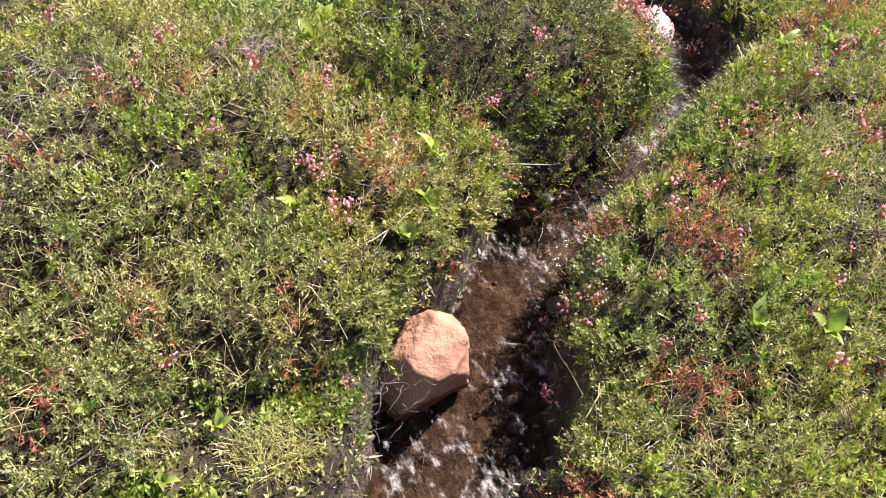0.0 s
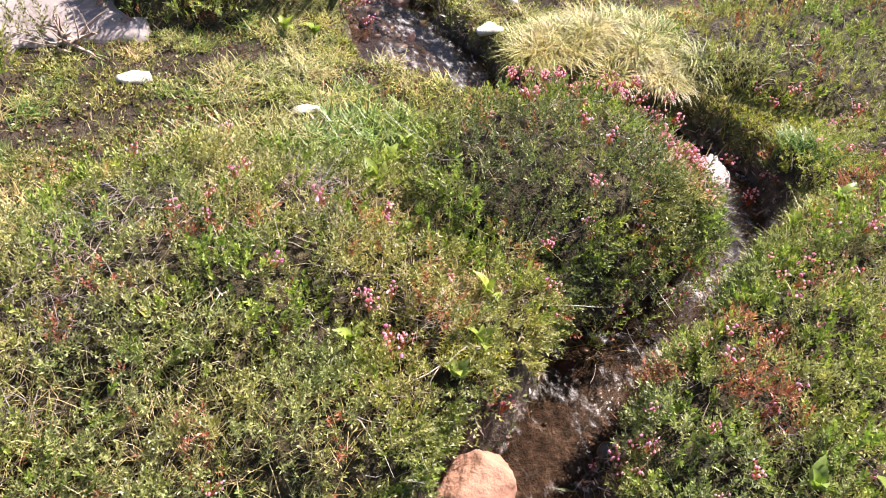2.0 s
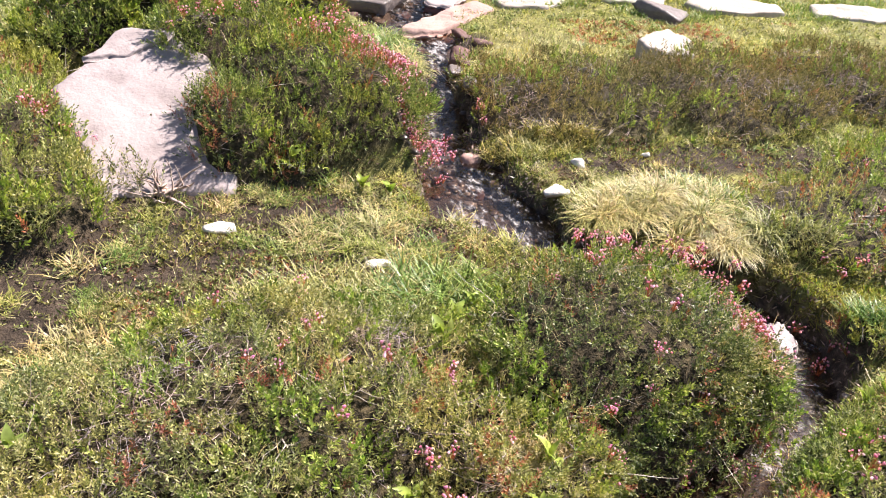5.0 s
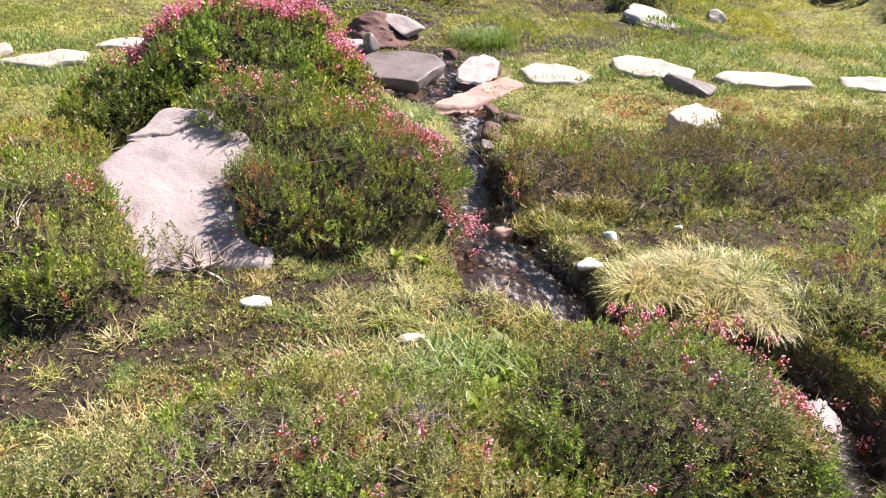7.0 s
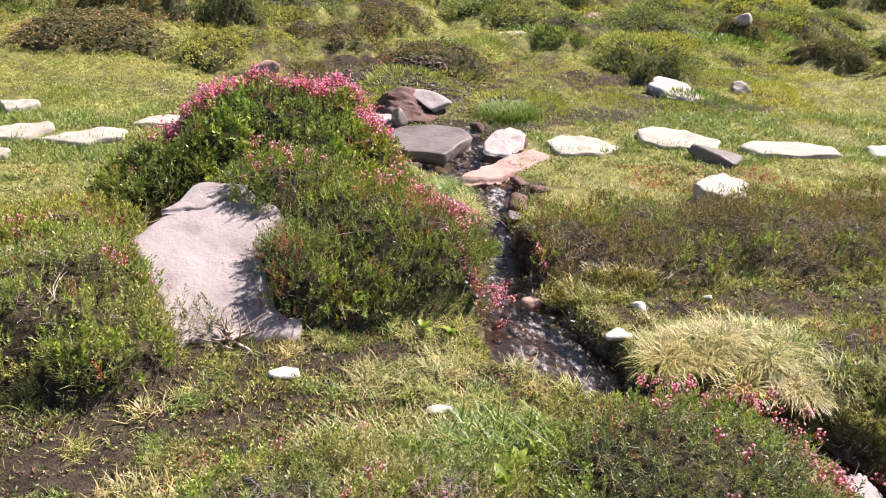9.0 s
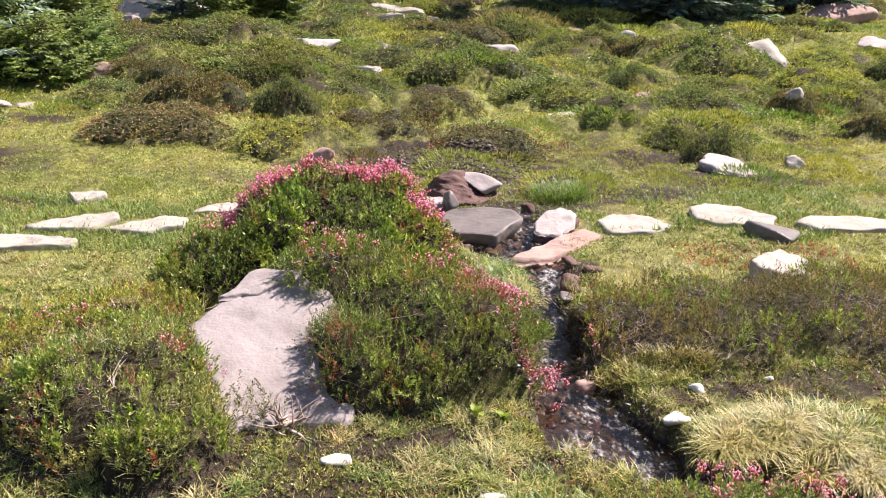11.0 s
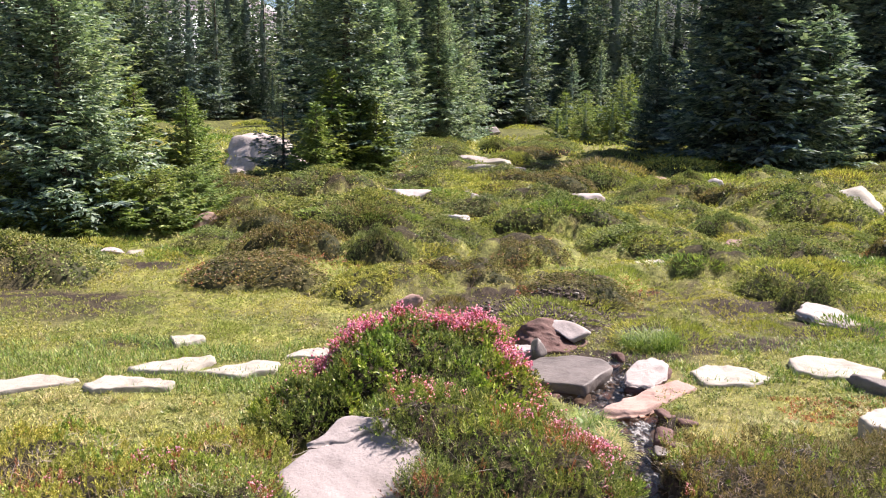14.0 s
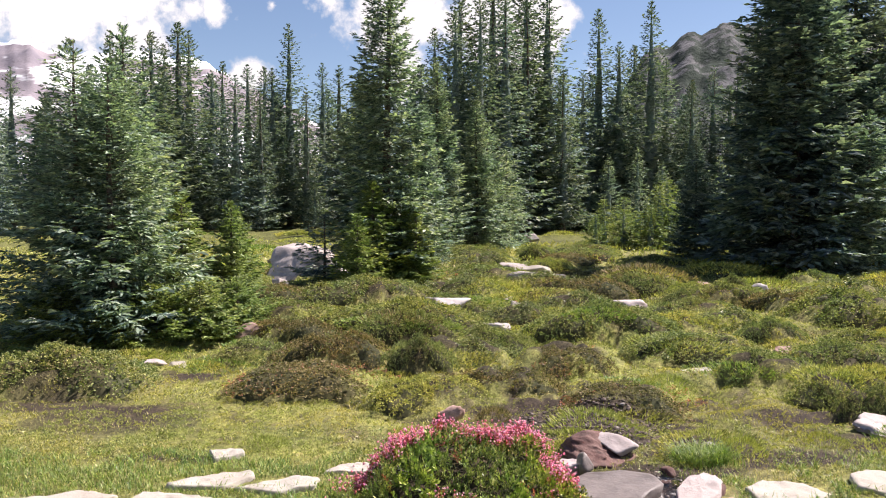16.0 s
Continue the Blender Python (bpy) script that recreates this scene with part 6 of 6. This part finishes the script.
def conifer(h, radius, seed, whorls, per, sprays, spray, mat, label, category="tree", group="", inside=True, **more):
    base = thing("fir_tree", (0, 0, 0), label, category, group)
    (v, f), (lr, lw, ll) = conifer_mesh(h, radius, seed, whorls, per, sprays, spray, **more)
    part("trunk", trunk_mesh(h, 0.012 * h + 0.012, seed), MAT["bark"], base)
    if h < 9:
        tagged(part("limb", twigs_mesh("limb", lr[::4], lw[::4], ll[::4] * 0.8, 0.006 * radius + 0.003 * np.ones(len(ll[::4])), seed, 2), MAT["bark"], base), kind="stuff")
    part("crown", mesh_of("crown", v, f), MAT[mat], base)
    # the dark twiggy inside of the crown
    a, z = np.meshgrid(np.arange(10) * 6.2832 / 10, np.linspace(0.06, 0.965, 20))
    r = radius * (1 - z) ** 0.92 * (0.10 + 0.20 * np.random.default_rng(seed).random(z.shape))
    p = np.stack([(r * np.cos(a)).ravel(), (r * np.sin(a)).ravel(), (z * h).ravel()], 1)
    q = [[i * 10 + j, i * 10 + (j + 1) % 10, i * 10 + 10 + (j + 1) % 10, i * 10 + 10 + j] for i in range(19) for j in range(10)]
    if inside:
        part("inner_foliage", mesh_of("inner_foliage", p, np.array(q)), MAT["needle_dark"], base, "dark inner foliage")
    return base


def place_trees(kind, height0, spots, rng):
    """Stand copies of a tree of that height at (x, y, height)."""
    poses = []
    for x, y, h in spots:
        s = h / height0
        poses.append(Matrix.Translation((x, y, spot(x, y) - 0.03)) @ Matrix.Rotation(rng.random() * 6.28, 4, "Z") @ Matrix.Diagonal((s * (0.9 + 0.25 * rng.random()), s * (0.9 + 0.25 * rng.random()), s, 1)))
    for m in poses[1:]:
        copy_thing(kind, m)
    kind.matrix_basis = poses[0]


rng = np.random.default_rng(5)
EDGE = "young firs on the meadow's edge"
WOOD = "firs of the far wood"
near_a = conifer(3.4, 0.95, 301, 32, 10, 16, 0.115, "needle", "dense young fir with drooping boughs", group=EDGE, inside=False, needles=6, narrow=0.33)
place_trees(near_a, 3.4, [(-3.55, 8.9, 3.05), (-4.08, 9.1, 3.3)], rng)
near_b = conifer(3.0, 0.80, 302, 30, 9, 14, 0.115, "needle", "slender young fir at the meadow's edge", group=EDGE, inside=False, needles=6, narrow=0.33)
place_trees(near_b, 3.0, [(-3.80, 9.9, 3.5), (8.75, 17.0, 3.4), (8.0, 16.6, 2.3), (2.1, 27.5, 3.2), (1.3, 24.5, 3.8)], rng)
near_c = conifer(1.5, 0.46, 313, 20, 9, 11, 0.085, "needle_young", "small bright green fir on the meadow", group=EDGE, inside=False, needles=6, narrow=0.42)
place_trees(near_c, 1.5, [(-2.82, 11.0, 1.45), (-3.40, 10.7, 1.65), (-1.32, 12.7, 1.35), (-3.05, 9.3, 0.9), (-3.05, 12.2, 1.25), (-0.72, 14.0, 1.5), (-0.45, 13.7, 1.2), (-1.15, 13.6, 1.9)], rng)
tall = conifer(6.2, 0.95, 303, 48, 10, 14, 0.155, "needle", "tall narrow fir on the meadow", group=EDGE, inside=False, needles=6, narrow=0.33)
place_trees(tall, 6.2, [(-1.00, 14.3, 5.8), (-0.40, 17.5, 3.6), (0.95, 23.4, 4.4), (-0.2, 22.5, 5.4)], rng)
dark = conifer(8.0, 1.6, 304, 46, 11, 16, 0.22, "needle_dark", "broad dark fir shading the meadow's edge", group=EDGE, inside=False, needles=7, narrow=0.36)
place_trees(dark, 8.0, [(7.35, 17.3, 8.2), (9.3, 18.8, 7.8), (8.6, 19.8, 8.4), (11.4, 19.2, 7.3), (6.3, 20.6, 3.2)], rng)
far_a = conifer(12.0, 2.25, 305, 40, 7, 8, 0.30, "needle_dark", "tall dark fir of the far wood", group=WOOD, narrow=0.45)
far_c = conifer(12.0, 2.5, 311, 32, 7, 5, 0.66, "needle_dark", "dark fir deep in the far wood", group=WOOD, needles=3, narrow=0.50)
far_b = conifer(12.0, 2.05, 306, 40, 7, 8, 0.28, "needle_mid", "tall narrow fir of the far wood", group=WOOD, narrow=0.45)
# the wood's front by bearing (x over y), distance and height
FRONT = [(-0.52, 42, 8.2), (-0.48, 40, 6.6), (-0.425, 44, 8.4), (-0.40, 38, 9.2), (-0.36, 44, 9.4), (-0.335, 40, 9.0), (-0.305, 45, 10.8), (-0.265, 48, 9.4), (-0.235, 47, 9.2), (-0.185, 46, 11.2),
         (-0.145, 48, 9.4), (-0.125, 50, 9.6), (-0.075, 44, 9.2), (-0.01, 38, 9.2), (0.015, 36, 9.6), (0.045, 34, 9.8), (0.075, 36, 10.6), (0.10, 38, 11.0), (0.125, 40, 11.6), (0.145, 38, 7.6),
         (0.168, 44, 8.4), (0.187, 46, 12.0), (0.212, 45, 10.0), (0.250, 43, 11.6), (0.268, 46, 9.4), (0.30, 42, 7.6), (0.325, 44, 8.6), (0.355, 40, 7.6), (0.39, 44, 10.2), (0.50, 38, 10.6), (0.54, 36, 11.0), (0.47, 46, 11)]
FRONT += [(-0.25, 40, 7.6), (-0.22, 41, 7.2), (-0.278, 43, 8.2), (-0.165, 44, 7.4), (-0.205, 45, 8.6), (-0.45, 36, 6.5), (-0.54, 34, 6.0)]
spots = [(b * d, d, h) for b, d, h in FRONT]
place_trees(far_a, 12.0, spots[::2], rng)
place_trees(far_b, 12.0, spots[1::2], rng)
place_trees(far_c, 12.0, [((rng.random() * 1.3 - 0.65) * 55, 49 + 18 * rng.random(), 7.0 + 3.5 * rng.random()) for _ in range(78)], rng)
broad = conifer(12.0, 2.6, 312, 40, 8, 9, 0.32, "needle_mid", "broad dense fir of the far wood", group=WOOD, narrow=0.45)
place_trees(broad, 12.0, [(b * d, d, h) for b, d, h in ((-0.385, 40, 9.0), (-0.35, 38, 9.2), (-0.318, 41, 10.2), (-0.215, 50, 9.5), (0.02, 40, 11.5), (0.06, 39, 12), (0.10, 41, 12.5), (0.14, 43, 8), (0.23, 48, 10.4), (0.30, 44, 7.8), (0.345, 42, 7.4), (-0.10, 52, 9.5))], rng)
small = conifer(4.0, 0.9, 307, 24, 7, 7, 0.15, "needle", "small fir before the far wood", group=WOOD)
place_trees(small, 4.0, [(b * d, d, h) for b, d, h in ((-0.37, 34, 2.4), (-0.28, 42, 3.0), (-0.24, 43, 3.4), (-0.21, 44, 2.6), (0.085, 40, 3.2), (0.12, 42, 3.6), (0.15, 42, 3.0), (0.175, 42, 3.4), (0.20, 40, 3.6), (0.235, 38, 4.0), (0.265, 36, 3.2), (0.29, 32, 2.6), (0.31, 28, 3.2), (0.335, 26, 3.0), (0.36, 24, 3.0), (0.065, 40, 2.8), (-0.32, 40, 2.4), (-0.155, 42, 2.6))], rng)
young = conifer(1.4, 0.6, 308, 14, 7, 8, 0.10, "needle_young", "light green young fir in the sun", group=EDGE)
place_trees(young, 1.4, [(5.1, 26.2, 1.6), (5.6, 25.6, 1.2), (6.2, 24.6, 1.3), (6.6, 25.2, 1.9), (4.7, 25.4, 1.0), (5.9, 27.0, 1.6), (7.0, 25.8, 2.1)], rng)
low = conifer(0.9, 0.80, 309, 12, 9, 18, 0.075, "needle_young", "low spreading green shrub below the firs", "shrub", EDGE, inside=False, needles=7, narrow=0.5)
place_trees(low, 0.9, [(-3.05, 8.75, 0.6), (-2.62, 8.9, 0.65), (-2.35, 9.4, 0.55), (-3.5, 8.5, 0.5), (-4.0, 8.6, 0.6)], rng)
snag = conifer(1.35, 0.62, 310, 9, 7, 12, 0.13, "needle_dark", "thin stunted fir before the large rock", group=EDGE, inside=False)
place_trees(snag, 1.35, [(-2.05, 14.3, 1.3)], rng)


# ---- mountains and clouds ----
def ridge(name, dist, depth, points, seed, rough_amount, mat, label):
    """A far mountain: bearings (x over y) and heights over the horizon (z over y) of its crest, with a slope towards the meadow."""
    pts = np.array(points)
    n, rows = 220, 60
    b = np.linspace(pts[0, 0], pts[-1, 0], n)
    crest = np.interp(b, pts[:, 0], pts[:, 1])
    crest = crest + rough_amount * (vnoise(b * 40, b * 0 + seed, 0.8, 81) - 0.5) + rough_amount * 0.5 * (vnoise(b * 40, b * 0 + seed, 0.25, 82) - 0.5)
    vs = []
    for r in range(rows):
        t = r / (rows - 1)
        d = dist - depth * (1 - t)
        x, y = b * d, np.full(n, d)
        z = crest * dist * t ** 0.9 + dist * rough_amount * 1.6 * (vnoise(x, y, dist * 0.035, 83) - 0.5) * math.sin(3.14 * t) + dist * rough_amount * 0.8 * (vnoise(x, y, dist * 0.012, 84) - 0.5) * math.sin(3.14 * t)
        vs.append(np.stack([x, y, z], 1))
    tagged(part(name, mesh_of(name, np.concatenate(vs), grid_faces(rows, n), True), mat), label, "mountain", kind="structure")


def mountain_material(name, hazy_rock_a, hazy_rock_b, snow, wood, scale):
    k = Nodes(name)
    p = k.pos()
    st = k.add("ShaderNodeMapping", {"Vector": p, "Scale": (1.0, 0.5, 0.45)}).outputs[0]
    col = k.ramp(k.noise(scale, 7, 0.6, st), (0.3, hazy_rock_a), (0.7, hazy_rock_b))
    if snow:
        col = k.mix(k.ramp(k.noise(scale * 0.8, 5, 0.55, k.add("ShaderNodeMapping", {"Vector": p, "Location": (130, 0, 40), "Rotation": (0, 0.7, 0), "Scale": (0.7, 0.4, 2.0)}).outputs[0]), (0.49, grey(0)), (0.52, grey(1))), col, snow)
    if wood:
        col = k.mix(k.ramp(k.noise(scale * 5, 6, 0.7, st), (0.42, grey(0)), (0.52, grey(1))), col, wood)
    k.link(col, k.bsdf.inputs["Base Color"])
    k.bsdf.inputs["Roughness"].default_value = 0.95
    k.bsdf.inputs["Specular IOR Level"].default_value = 0.1
    k.bump(k.noise(scale * 6, 6), 0.6, 8)
    return k.m


# bluish distance haze is mixed into the rock colours of both ridges
ridge("snow_mountain", 3000, 1500, [(-1.1, 0.14), (-0.8, 0.19), (-0.54, 0.205), (-0.495, 0.21), (-0.475, 0.193), (-0.41, 0.193), (-0.36, 0.197), (-0.28, 0.178), (-0.20, 0.135), (-0.1, 0.08), (0.05, 0.03)], 3, 0.010,
      mountain_material("snowy_mountain", (0.18, 0.162, 0.190), (0.295, 0.255, 0.270), (0.85, 0.86, 0.90), None, 0.004), "hazy rocky mountain with snowfields")
ridge("rocky_hill", 900, 420, [(0.16, 0.02), (0.215, 0.15), (0.24, 0.19), (0.29, 0.213), (0.345, 0.231), (0.40, 0.222), (0.5, 0.235), (0.7, 0.22), (1.1, 0.15)], 9, 0.012,
      mountain_material("wooded_rock", (0.07, 0.070, 0.08), (0.18, 0.172, 0.175), None, (0.03, 0.04, 0.032), 0.012), "steep rocky hill dotted with dark firs")


def cloud_material():
    """Soft white heaps of cloud on a clear sheet, each at its bearing and height over the horizon."""
    k = Nodes("cloud")
    p = k.add("ShaderNodeVectorMath", {0: k.pos(), 1: (1 / 4600, 1 / 4600, 1 / 4600)}, operation="MULTIPLY").outputs[0]
    total = None
    for b, e, w, h, dense in ((-0.46, 0.262, 0.17, 0.085, 1.1), (-0.60, 0.25, 0.14, 0.10, 1.1), (-0.06, 0.245, 0.085, 0.075, 1.0), (-0.045, 0.165, 0.045, 0.06, 0.9), (0.09, 0.235, 0.085, 0.095, 1.0), (-0.24, 0.165, 0.06, 0.04, 0.62), (-0.275, 0.245, 0.025, 0.05, 0.55), (-0.205, 0.25, 0.02, 0.025, 0.55), (0.9, 0.2, 0.3, 0.1, 1.0), (-1.2, 0.25, 0.3, 0.1, 1.0)):
        d = k.add("ShaderNodeVectorMath", {0: p, 1: (b, 1, e)}, operation="SUBTRACT").outputs[0]
        d = k.add("ShaderNodeVectorMath", {0: d, 1: (1 / w, 0, 1 / h)}, operation="MULTIPLY").outputs[0]
        n = k.add("ShaderNodeVectorMath", {0: d}, operation="LENGTH").outputs["Value"]
        n = k.add("ShaderNodeMath", {0: dense, 1: n}, operation="SUBTRACT").outputs[0]
        total = n if total is None else k.add("ShaderNodeMath", {0: total, 1: n}, operation="MAXIMUM").outputs[0]
    edge = k.add("ShaderNodeMath", {0: k.noise(16, 8, 0.6, p), 1: 0.5}, operation="SUBTRACT").outputs[0]
    edge = k.add("ShaderNodeMath", {0: edge, 1: 2.4}, operation="MULTIPLY").outputs[0]
    fac = k.ramp(k.add("ShaderNodeMath", {0: total, 1: edge}, operation="ADD").outputs[0], (0.05, grey(0)), (0.16, grey(0.3)), (0.34, grey(1)))
    glow = k.add("ShaderNodeEmission", {"Color": (1.0, 0.99, 0.98, 1), "Strength": 0.52})
    clear = k.add("ShaderNodeBsdfTransparent")
    m = k.add("ShaderNodeMixShader", {0: fac, 1: clear.outputs[0], 2: glow.outputs[0]})
    k.link(m.outputs[0], k.out.inputs["Surface"])
    return k.m


def clouds():
    b, e = np.meshgrid(np.linspace(-1.6, 1.3, 30), np.linspace(0.05, 0.5, 8))
    v = np.stack([b.ravel() * 4600, np.full(b.size, 4600.0), e.ravel() * 4600], 1)
    ob = part("clouds", mesh_of("clouds", v, grid_faces(8, 30), True), cloud_material())
    ob.visible_shadow = False
    tagged(ob, "white heaped clouds behind the mountains", "cloud", kind="structure")


clouds()
